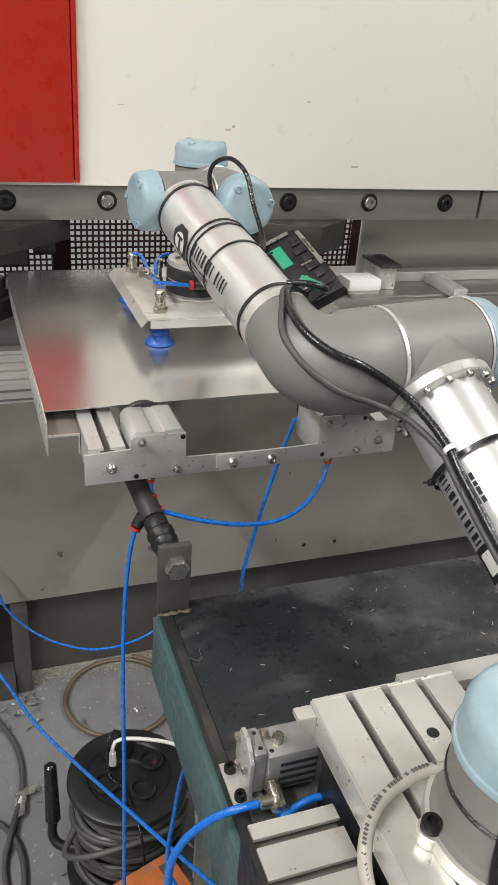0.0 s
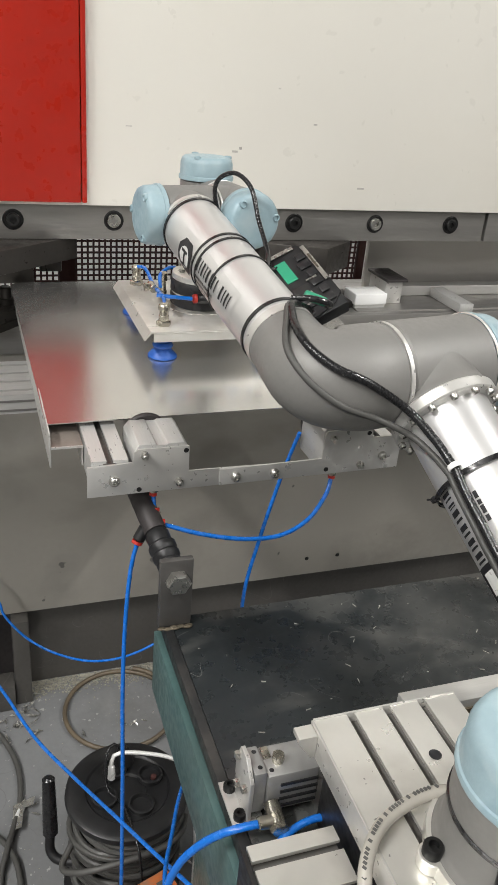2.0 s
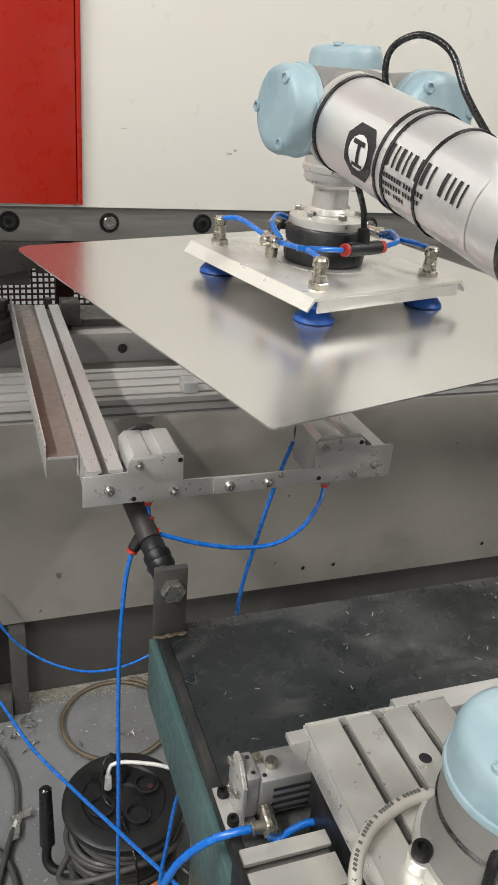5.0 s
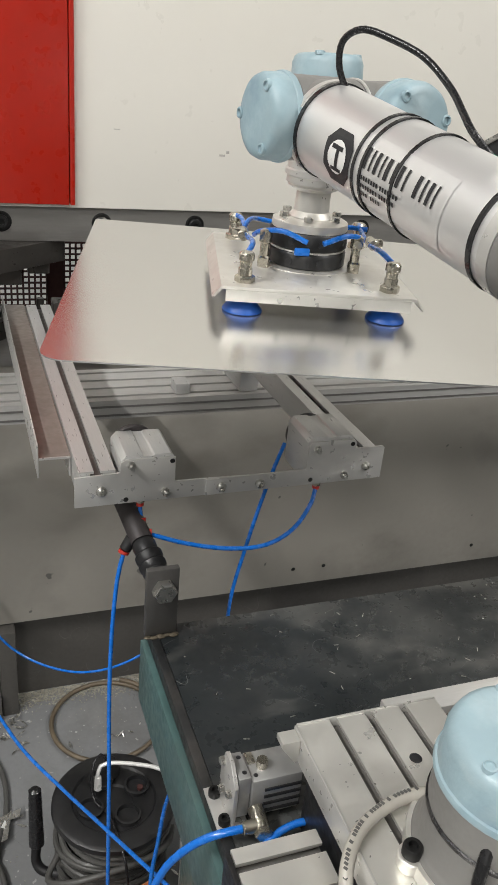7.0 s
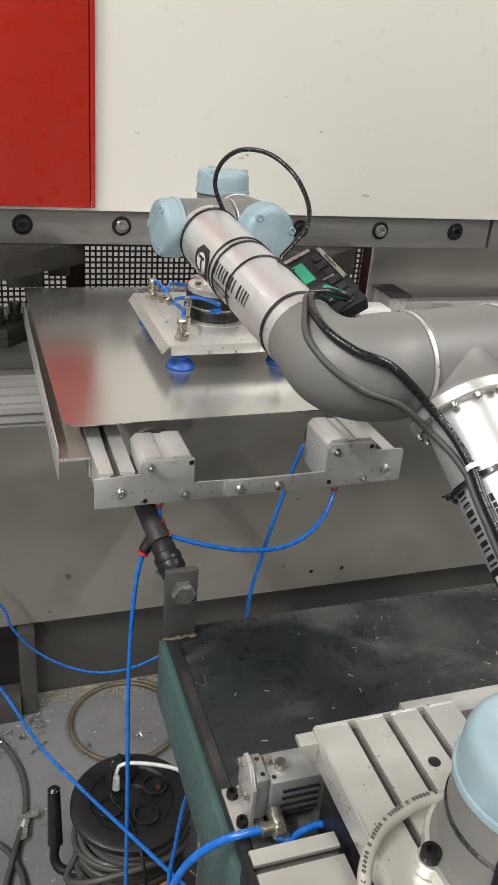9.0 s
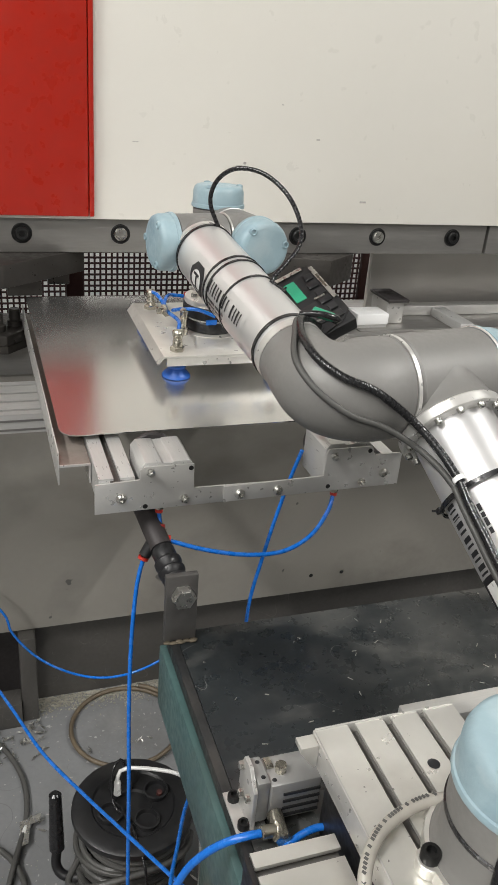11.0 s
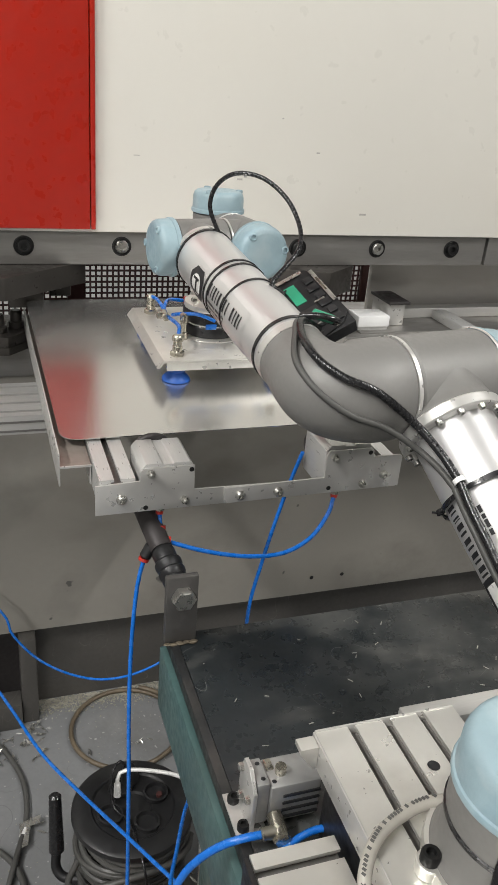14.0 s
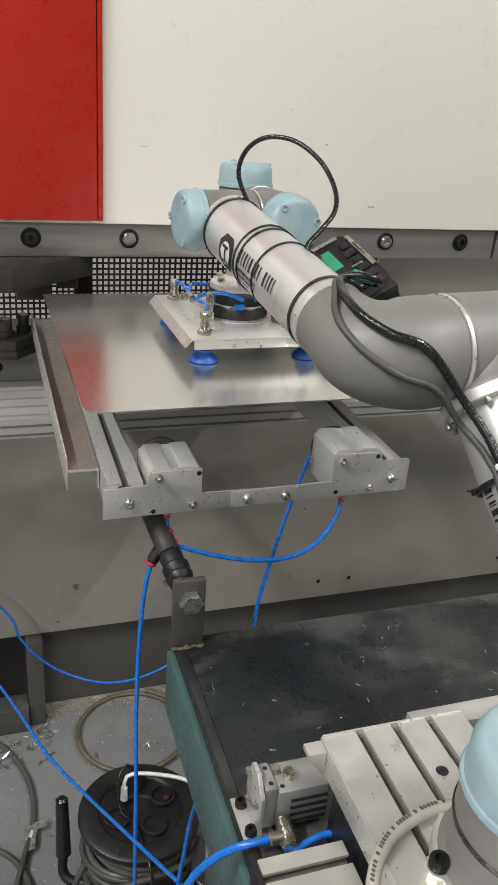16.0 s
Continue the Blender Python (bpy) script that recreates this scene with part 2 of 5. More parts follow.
def smooth_path(points, n):
    """A smooth curve through the points, in n even steps."""
    pts = [Vector(p) for p in points]
    ext = [2 * pts[0] - pts[1]] + pts + [2 * pts[-1] - pts[-2]]
    fine = []
    for i in range(1, len(ext) - 2):
        p0, p1, p2, p3 = ext[i - 1:i + 3]
        fine += interpolate_bezier(p1, p1 + (p2 - p0) / 6, p2 - (p3 - p1) / 6, p2, 14)[:-1]
    fine.append(pts[-1])
    run = [0.0]
    for a, b in zip(fine, fine[1:]):
        run.append(run[-1] + (b - a).length)
    out, j = [], 0
    for k in range(n + 1):
        s = run[-1] * k / n
        while j < len(run) - 2 and run[j + 1] < s:
            j += 1
        u = (s - run[j]) / max(run[j + 1] - run[j], 1e-9)
        out.append(fine[j].lerp(fine[j + 1], min(max(u, 0), 1)))
    return out


def sweep(path, radius, seg=12, bm=None, squash=1.0, caps=True):
    """A round bar along the path; radius is a number or a function of 0..1."""
    bm = bm or bmesh.new()
    rings, n = [], len(path)
    t = (path[1] - path[0]).normalized()
    side = t.orthogonal().normalized()
    for i, p in enumerate(path):
        t2 = (path[min(i + 1, n - 1)] - path[max(i - 1, 0)]).normalized()
        side = (t.rotation_difference(t2) @ side).normalized()
        t = t2
        up = t.cross(side)
        r = radius(i / (n - 1)) if callable(radius) else radius
        rings.append([bm.verts.new(p + side * r * math.cos(2 * math.pi * k / seg) + up * r * squash * math.sin(2 * math.pi * k / seg)) for k in range(seg)])
    for p, q in zip(rings, rings[1:]):
        for k in range(seg):
            bm.faces.new((p[k], p[(k + 1) % seg], q[(k + 1) % seg], q[k]))
    if caps:
        bm.faces.new(rings[0][::-1])
        bm.faces.new(rings[-1])
    return bm


def hose(points, r, n=40, seg=10):
    return sweep(smooth_path(points, n), r, seg)


def prism(outline, a, b, axis="z", bm=None, bevel=0.0):
    """Extrudes a flat outline from a to b along an axis; the outline's two numbers are the other two axes, in xyz order."""
    bm = bm or bmesh.new()

    def point(u, v, w):
        return {"z": (u, v, w), "y": (u, w, v), "x": (w, u, v)}[axis]
    low = [bm.verts.new(point(u, v, a)) for u, v in outline]
    high = [bm.verts.new(point(u, v, b)) for u, v in outline]
    bm.faces.new(low[::-1])
    bm.faces.new(high)
    for i in range(len(outline)):
        j = (i + 1) % len(outline)
        bm.faces.new((low[i], low[j], high[j], high[i]))
    if bevel:
        bmesh.ops.bevel(bm, geom=list(bm.edges), offset=bevel, segments=2, affect="EDGES", profile=0.5)
    return bm


def socket_screw(bm, a, b, r, h):
    """A socket-head screw whose head stands on a and points to b."""
    lathe([(0, 0), (r, 0), (r, h * 0.85), (r * 0.88, h), (r * 0.52, h), (r * 0.52, h * 0.45), (0, h * 0.45)], a, b, 18, bm)
    return bm


def button_screw(bm, a, b, r, h):
    lathe([(0, 0), (r, 0), (r * 0.98, h * 0.3), (r * 0.8, h * 0.75), (r * 0.5, h), (r * 0.42, h), (r * 0.36, h * 0.5), (0, h * 0.5)], a, b, 18, bm)
    return bm


def hexagon(bm, a, b, r, h):
    lathe([(0, 0), (r, 0), (r, h * 0.8), (r * 0.86, h), (0, h)], a, b, 6, bm)
    return bm


def slotted(width, depth, height, pitch, gap=0.009, lip=0.0035, at=None):
    """Outline of a T-slot profile lying flat: open slots along its top."""
    n = max(1, round(width / pitch))
    pts = [(0.0, 0.0), (width, 0.0), (width, height)]
    for c in reversed(at or [(i + 0.5) * width / n for i in range(n)]):
        pts += [(c + gap / 2, height), (c + gap / 2, height - lip), (c + gap, height - lip), (c + gap, height - depth), (c - gap, height - depth), (c - gap, height - lip), (c - gap / 2, height - lip), (c - gap / 2, height)]
    pts.append((0.0, height))
    return pts

# ---- the hall ----
single("floor", box((-6, -7, -0.12), (6, 6, 0)), FLOOR, "grey painted concrete workshop floor with scuffs and swarf", kind="structure")
single("wall_south", box((-6, -7.2, 0), (6, -7, 4.6)), HALLWALL, "plain grey workshop wall", kind="structure")
single("wall_north", box((-6, 2.2, 0), (6, 2.4, 4.6)), BRIGHTWALL, "white wall behind the bending press", kind="structure")
single("wall_west", box((-6.2, -7, 0), (-6, 6, 4.6)), HALLWALL, "plain grey workshop wall", kind="structure")
single("wall_east", box((6, -7, 0), (6.2, 6, 4.6)), HALLWALL, "plain grey workshop wall", kind="structure")
single("ceiling", box((-6, -7, 4.5), (6, 6, 4.62)), CEILING, "pale workshop ceiling", kind="structure")
for row in TUBES:
    fitting = thing("ceiling_lamp", "white fluorescent ceiling lamp, switched on", "ceiling lamp", "hall lamps", pose(row[0], row[1], row[2], 0, 0, row[5]))
    part("housing", box((-row[3] / 2 - 0.02, -0.1, 0.03), (row[3] / 2 + 0.02, 0.1, 0.29), 0.01), WHITE, fitting)
    part("diffuser", box((-row[3] / 2, -0.03, 0.006), (row[3] / 2, 0.03, 0.029)), DIFFUSER, fitting)

# ---- press brake: fixed bed ----
bed = thing("press_bed", "grey painted lower bed of a sheet-metal bending press", "bending press")
bm = box((-1.8, 0.02, 0.28), (3.0, 0.07, 0.985), 0.002)
part("front_plate", bm, BED, bed, "grey painted steel plate with oily streaks")
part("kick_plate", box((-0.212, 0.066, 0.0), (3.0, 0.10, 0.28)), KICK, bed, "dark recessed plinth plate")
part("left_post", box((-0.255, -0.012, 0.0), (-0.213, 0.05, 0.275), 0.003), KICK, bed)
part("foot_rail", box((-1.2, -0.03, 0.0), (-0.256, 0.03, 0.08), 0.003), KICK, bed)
part("rear_body", box((-1.8, 0.11, 0.0), (3.0, 0.56, 0.80)), DARKIRON, bed)
part("die_holder", box((-1.8, 0.0, 0.990), (3.0, 0.13, 1.058), 0.002), BEAM, bed, "ground steel die holder with screw holes")
part("die_ledge", box((-1.8, 0.05, 1.059), (0.62, 0.16, 1.075), 0.002), TOOLSTEEL, bed)
for i in range(16):
    x = -0.9 + 0.155 * i
    part("die_holder_screw", lathe([(0, 0.0015), (0.008, 0.0015), (0.009, 0.0), (0.011, 0.0), (0.011, -0.001)], (x, -0.0008, 1.022), (x, -1, 1.022), 14), BLACKBOLT, bed)
for x, z in ((0.554, 0.335), (0.649, 0.334), (1.15, 0.338), (1.22, 0.50), (0.30, 0.93)):
    part("plate_hole", lathe([(0, 0.001), (0.005, 0.001), (0.006, 0.0)], (x, 0.0195, z), (x, -1, z), 12), BLACKBOLT, bed)

rail = thing("tslot_rail", "aluminium T-slot rail along the press front, oily", "rail")
outline = [(y - 0.285, z + 0.984) for y, z in slotted(0.165, 0.010, 0.038, 0.041)]
part("profile", prism(outline, -1.6, 2.6, "x"), ALU_X, rail)
# two dark strips on the flat face, painting the shade of grooves
bm = bmesh.new()
for z in (0.991, 1.009):
    box((-1.6, -0.2862, z - 0.002), (2.6, -0.2848, z + 0.002), 0, bm)
part("groove_shade_strip", bm, SLOT_SHADE, rail)
for x0 in (0.10, 0.33, 0.62, 0.66):
    part("slide_block", box((x0, -0.275, 1.0225), (x0 + 0.03, -0.235, 1.046), 0.003), ALU, rail)

# ---- dies and tool blocks on the bed ----
die = thing("lower_die", "dark oily lower bending die block", "press tool")
part("body", prism([(-0.46, -0.030), (-0.2421, -0.0625), (-0.190, -0.008), (-0.190, 0.10), (-0.46, 0.10)], 1.0765, 1.099, "z", bevel=0.002), TOOLSTEEL, die)
part("shim", prism([(-0.46, -0.028), (-0.2410, -0.0610), (-0.191, -0.0075), (-0.191, 0.10), (-0.46, 0.10)], 1.0590, 1.0760, "z", bevel=0.001), TOOLSTEEL, die)
for x, y, r in ((-0.262, -0.020, 0.016), (-0.222, 0.010, 0.012)):
    part("guide_post", lathe([(0, 0), (r * 1.3, 0), (r * 1.3, 0.012), (r, 0.014), (r, 0.034), (r * 0.8, 0.037), (0, 0.037)], (x, y, 1.0995), (x, y, 9), 24), TOOLSTEEL, die)
bm = bmesh.new()
hexagon(bm, (-0.125, 0.035, 1.076), (-0.125, 0.035, 2), 0.014, 0.016)
rod((-0.125, 0.035, 1.09), (-0.125, 0.035, 1.13), 0.008, bm=bm)
part("stud", bm, TOOLSTEEL, die)
part("guide_block", box((-0.100, 0.01, 1.076), (-0.060, 0.06, 1.125), 0.003), TOOLSTEEL, die)

# ---- back of the press: mesh guard, inner plate and back gauge ----
guard = thing("mesh_guard", "dark maroon perforated guard behind the press opening", "mesh guard")
bm = bmesh.new()
x = -0.75
while x < 0.83:
    box((x, 0.499, 0.86), (x + 0.0052, 0.5035, 1.40), 0, bm)
    x += 0.0156
z = 0.86
while z < 1.40:
    box((-0.75, 0.4995, z), (0.835, 0.503, z + 0.0052), 0, bm)
    z += 0.0156
tagged(part("mesh", bm, MAROON, guard), kind="stuff")
for x0, x1 in ((-0.062, -0.018), (0.815, 0.838), (-0.79, -0.75)):
    part("post", box((x0, 0.48, 0.3), (x1, 0.497, 1.6), 0.002), MAROON, guard)
part("base_beam", box((-0.79, 0.44, 0.80), (0.838, 0.52, 0.90), 0.002), MAROON, guard)
inner = single("inner_plate", box((0.700, 0.20, 1.063), (2.6, 0.215, 1.5), 0.002), INNER_LIT, "dull bare steel plate inside the press opening", "steel plate")
gauge = thing("back_gauge", "aluminium back gauge finger with a white block on a rail", "back gauge")
part("finger", box((0.597, 0.036, 1.0700), (0.684, 0.102, 1.098), 0.003), NYLON, gauge, "bright white top block")
part("finger_base", box((0.600, 0.040, 1.062), (0.682, 0.100, 1.0695)), ALU, gauge)
part("carrier", box((0.694, 0.07, 1.062), (0.742, 0.16, 1.118), 0.002), STAINLESS, gauge, "steel carrier with pen marks")
part("carrier_lid", box((0.690, 0.06, 1.1185), (0.750, 0.17, 1.126), 0.002), DARKIRON, gauge)
part("beam", box((0.745, 0.13, 1.062), (2.4, 0.17, 1.088), 0.002), ALU_X, gauge)
part("cross_arm", box((0.86, -0.02, 1.062), (0.90, 0.129, 1.085), 0.002), ALU, gauge)
part("shelf", box((0.60, 0.02, 1.0455), (2.4, 0.29, 1.0615), 0.002), BEAM, gauge)

# ---- press brake: moving ram ----
ram = thing("press_ram", "moving upper press ram with white panel and steel clamp bar", "bending press", at=pose(0, 0, 1.3))
part("clamp_bar", box((-1.6, 0.0, -0.039), (0.893, 0.07, 0.031), 0.0015), BEAM, ram, "bare ground steel clamp bar")
part("clamp_bar", box((0.901, 0.0, -0.039), (2.6, 0.07, 0.031), 0.0015), BEAM, ram, "bare ground steel clamp bar")
part("white_panel", box((-1.6, -0.016, 0.0325), (2.6, 0.03, 1.5), 0.002), WHITE, ram, "off-white painted panel with scuff marks")
part("red_panel", box((-0.30, -0.029, 0.040), (-0.069, -0.0165, 1.5), 0.002), RED, ram, "glossy red painted panel")
part("red_edge", box((-0.0675, -0.031, 0.040), (-0.058, -0.0165, 1.5), 0.002), RED, ram)
part("ram_back", box((-1.6, 0.08, -0.03), (2.6, 0.2, 1.5)), DARKIRON, ram)
for i in range(-6, 12):
    x = 0.2 * i
    bm = lathe([(0, -0.002), (0.0205, -0.002), (0.0205, 0.0012), (0.0185, 0.0022), (0.0175, 0.001), (0.0, 0.001)], (x, 0.0, 0), (x, -1, 0), 28)
    part("counterbore", bm, BLACKBOLT, ram)
for i in range(-6, 12):
    bm = bmesh.new()
    lathe([(0, 0), (0.0135, 0), (0.0135, 0.007), (0.012, 0.0085), (0.0068, 0.0085), (0.0062, 0.003), (0, 0.003)], (0.2 * i, 0.0, 0), (0.2 * i, -1, 0), 24, bm)
    part("clamp_screw", bm, BLACKBOLT if i % 3 else BOLT, ram)
part("punch_block", prism([(-0.62, -0.060), (-0.2440, -0.1076), (-0.072, 0.030), (-0.072, 0.075), (-0.62, 0.075)], -0.0860, -0.0395, "z", bevel=0.002), TOOLSTEEL, ram, "dark oily punch holder")
for x0, x1, y0, y1, z0 in ((-0.235, -0.165, -0.02, 0.04, -0.125), (-0.150, -0.105, 0.02, 0.06, -0.112)):
    part("punch_clamp", box((x0, y0, z0), (x1, y1, -0.0865), 0.003), TOOLSTEEL, ram)
part("punch", prism([(-0.05, -0.110), (-0.04, -0.0865), (0.03, -0.0865), (0.04, -0.125), (0.02, -0.125)], -0.60, -0.30, "x"), TOOLSTEEL, ram)
part("punch_block", prism([(0.33, -0.02), (0.4577, -0.0719), (0.545, 0.0), (0.545, 0.09), (0.33, 0.09)], -0.100, -0.0395, "z", bevel=0.002), TOOLSTEEL, ram, "steel punch block")
part("punch_pin", rod((0.44, 0.02, -0.0395), (0.44, 0.02, -0.03), 0.012), BOLT, ram)
for x, z, w, h in ((0.24, 0.145, 0.012, 0.004), (0.255, 0.151, 0.006, 0.005), (0.535, 0.078, 0.016, 0.004), (0.415, 0.205, 0.008, 0.003), (0.02, 0.185, 0.012, 0.002), (0.93, 0.33, 0.0015, 0.012), (0.93, 0.345, 0.001, 0.01), (0.33, 0.27, 0.004, 0.002)):
    part("scuff_mark", box((x, -0.0166, z), (x + w, -0.0158, z + h)), SCUFF, ram)

# ---- sheet support arms in front of the press ----
def support_arm(x0, x1, label):
    arm = thing("support_arm", label, "support arm", "sheet support arms")
    outline = [(x + x0, z + 1.090) for x, z in slotted(x1 - x0, 0.010, 0.045, x1 - x0)]
    part("profile", prism(outline, -0.766, -0.03, "y"), ALU, arm)
    # dark strip in the slot, shade as colour
    part("slot_shade_strip", box(((x0 + x1) / 2 - 0.009, -0.766, 1.1245), ((x0 + x1) / 2 + 0.009, -0.03, 1.1255)), SLOT_SHADE, arm)
    part("foot", box((x0 + 0.004, -0.275, 1.0225), (x1 - 0.004, -0.16, 1.0895), 0.003), ALU, arm)
    return arm


support_arm(-0.160, -0.112, "aluminium T-slot sheet support arm with an end bracket")
support_arm(0.230, 0.278, "aluminium T-slot sheet support arm beside a pusher")
guide = thing("edge_guide", "folded sheet-metal side guide with pinkish protective film", "guide")
part("base", box((-0.2035, -0.70, 1.1240), (-0.1615, 0.0, 1.1262)), COPPERISH, guide)
part("lip", box((-0.2060, -0.70, 1.095), (-0.2040, 0.0, 1.146), 0.0006), STAINLESS, guide)
part("front_fold", box((-0.2038, -0.7022, 1.1235), (-0.161, -0.7002, 1.1265)), STAINLESS, guide)
part("side_fold", box((-0.1634, -0.70, 1.095), (-0.1614, -0.03, 1.1236)), STAINLESS, guide)

bracket = thing("end_bracket", "bare stainless bracket joining both support arms", "bracket")
left = [(-0.166, 1.084), (0.110, 1.0872), (0.110, 1.1112), (-0.0315, 1.1120), (-0.0315, 1.150), (-0.100, 1.150), (-0.106, 1.146), (-0.106, 1.131), (-0.166, 1.129)]
part("left_plate", prism(left, -0.7700, -0.7670, "y", bevel=0.0006), STAINLESS, bracket)
right = [(0.012, 1.0872), (0.284, 1.0905), (0.284, 1.140), (0.280, 1.143), (0.2365, 1.142), (0.2365, 1.153), (0.232, 1.157), (0.166, 1.157), (0.162, 1.150), (0.162, 1.114), (0.012, 1.1118)]
part("right_plate", prism(right, -0.7732, -0.7702, "y", bevel=0.0006), STAINLESS, bracket)
for x, z, y, r in ((-0.131, 1.106, -0.770, 0.0075), (0.035, 1.0985, -0.7732, 0.0075), (0.092, 1.0985, -0.7732, 0.0075), (0.257, 1.112, -0.7732, 0.007)):
    part("screw", button_screw(bmesh.new(), (x, y, z), (x, -2, z), r, 0.006), BOLT, bracket)
for x, z, y in ((-0.044, 1.098, -0.770), (-0.092, 1.142, -0.770), (0.223, 1.100, -0.7732), (0.175, 1.146, -0.7732)):
    bm = bmesh.new()
    hexagon(bm, (x, y, z), (x, -2, z), 0.0062, 0.004)
    rod((x, y, z), (x, y - 0.010, z), 0.0035, bm=bm, bevel=0.001)
    part("nut", bm, BOLT, bracket)
for x, z, y in ((-0.098, 1.0905, -0.770), (-0.036, 1.144, -0.770), (0.17, 1.097, -0.7732), (0.2305, 1.150, -0.7732)):
    part("hole", rod((x, y + 0.0002, z), (x, y - 0.0004, z), 0.0035, seg=14), BLACKBOLT, bracket)


def pusher(x0, x1, z1, roller_drop, group="pushers"):
    p = thing("pusher_cylinder", "square aluminium pneumatic pusher with a grooved top", "pneumatic pusher", group)
    w = x1 - x0
    outline = [(x0, 1.09), (x1, 1.09), (x1, z1 - 0.006), (x1 - 0.005, z1), (x0 + w * 0.62, z1), (x0 + w * 0.60, z1 - 0.003), (x0 + w * 0.42, z1 - 0.003), (x0 + w * 0.40, z1), (x0 + 0.007, z1), (x0, z1 - 0.008)]
    part("body", prism(outline, -0.7664, -0.690, "y", bevel=0.0008), ALU, p)
    part("hose_port", rod(((x0 + x1) / 2 - 0.004, -0.745, 1.0895), ((x0 + x1) / 2 - 0.004, -0.745, 1.070), 0.0065, bevel=0.001), BRASS, p)
    part("release_ring", rod(((x0 + x1) / 2 - 0.004, -0.745, 1.0698), ((x0 + x1) / 2 - 0.004, -0.745, 1.065), 0.0055), REDRING, p)
    bm = lathe([(0, 0), (0.030, 0), (0.032, 0.002), (0.032, 0.007), (0.030, 0.009), (0.016, 0.009), (0.015, 0.006), (0, 0.006)], (x0 + w * 0.45, -0.689, z1 - roller_drop), (x0 + w * 0.45, 0, z1 - roller_drop), 36)
    part("roller", bm, DARKIRON, p, "dark steel roller disc")
    return p


pusher(-0.105, -0.0325, 1.1545, 0.026)
pusher(0.163, 0.2355, 1.1615, 0.033)

# ---- robot arm: six joints, tool always pointing down ----
BASE = (0.097, -1.348, 1.026)
ARM_AXIS = (0.0363, 0.0737, -0.0615)
LEAN_SIGN = -1
D_BASE, D_SHOULDER, D_ELBOW, UPPER, FORE, D_WRIST, D_WRIST2 = 0.0934, 0.1954, -0.1809, 0.4540, 0.4314, 0.0873, 0.1110


def joint_frames(a, b, c, lean=0.0):
    """The six link frames in the robot's own space for the joint angles a, b, c in degrees."""
    shoulder = pose(0, 0, D_BASE, 0, 0, a)
    upper = pose(*ARM_AXIS) @ shoulder @ pose(0, D_SHOULDER, 0, 0, 90 + b, 0)
    fore = upper @ pose(0, D_ELBOW, UPPER, 0, c, 0)
    one = fore @ pose(0, 0, FORE, 0, 90 + 90 - b - c + LEAN_SIGN * lean, 0)
    two = one @ pose(0, D_WRIST, 0, 0, 0, 90)
    three = two @ pose(0, 0, D_WRIST2)
    return shoulder, upper, fore, one, two, three


robot = thing("industrial_robot", "jointed industrial robot with polished tubes, grey castings and pale blue caps", "robot", at=pose(*BASE))


def cap(parent, a, b, r, length=0.034):
    """Pale blue joint cap with a rim and screw dimples, from a outwards to b."""
    rows = [(r * 0.97, 0), (r * 1.035, 0.0), (r * 1.045, 0.003), (r * 1.03, 0.006), (r * 1.0, 0.007), (r * 0.985, length * 0.72), (r * 0.93, length * 0.90), (r * 0.84, length * 0.98), (r * 0.70, length), (0, length * 1.02)]
    c = part("cap", lathe(rows, a, b, 44), CAP, parent, "worn pale blue plastic cap")
    m, _ = frame_to(a, b)
    for k in range(3):
        ang = radians(100 + 120 * k)
        p = m @ Vector((math.cos(ang) * r * 0.80, math.sin(ang) * r * 0.80, length * 0.93))
        q = m @ Vector((math.cos(ang) * r * 0.80, math.sin(ang) * r * 0.80, length * 2))
        part("cap_screw", lathe([(0, 0.0008), (0.0032, 0.0008), (0.0042, 0.0042), (0.0058, 0.0036), (0.0066, 0.0)], p, q, 12), CAP, parent)
    return c


def band(parent, z, r, tail=0.0, w=0.0022, name="cable_tie"):
    bm = lathe([(r, -w), (r + 0.0018, -w), (r + 0.0018, w), (r, w)], (0, 0, z), (0, 0, z + 1), 44)
    if tail is not None:
        ca, sa = math.cos(tail), math.sin(tail)
        box((-0.004, -0.004, -0.003), (0.004, 0.004, 0.004), 0.001, bm, m=Matrix.Translation((ca * (r + 0.003), sa * (r + 0.003), z)))
        rod((ca * (r + 0.004), sa * (r + 0.004), z), (ca * (r + 0.012), sa * (r + 0.012), z + 0.004), 0.0012, seg=6, bm=bm)
    return part(name, bm, BLACK, parent)


def patch(r, a0, a1, z0, z1, bm=None, n=8):
    """A thin curved label on a tube round z."""
    bm = bm or bmesh.new()
    rows = [[bm.verts.new((math.cos(radians(a0 + (a1 - a0) * i / n)) * r, math.sin(radians(a0 + (a1 - a0) * i / n)) * r, z)) for i in range(n + 1)] for z in (z0, z1)]
    for i in range(n):
        bm.faces.new((rows[0][i], rows[0][i + 1], rows[1][i + 1], rows[1][i]))
    return bm


# base and shoulder
RB = 0.064
zf = 1.057 - BASE[2]
rows = [(0, zf), (0.070, zf), (0.072, zf + 0.002), (0.072, zf + 0.011), (0.070, zf + 0.013), (RB + 0.006, zf + 0.015), (RB + 0.003, zf + 0.019), (RB + 0.001, zf + 0.022), (RB, 0.085), (0, 0.085)]
base_part = part("base", lathe(rows, seg=56), CASTING, robot)
part("base_flange", lathe([(RB + 0.004, zf + 0.0135), (0.074, zf + 0.0135), (0.075, zf + 0.001), (0.073, zf + 0.0005)], seg=56), PLATE, base_part, "bare metal mounting flange")
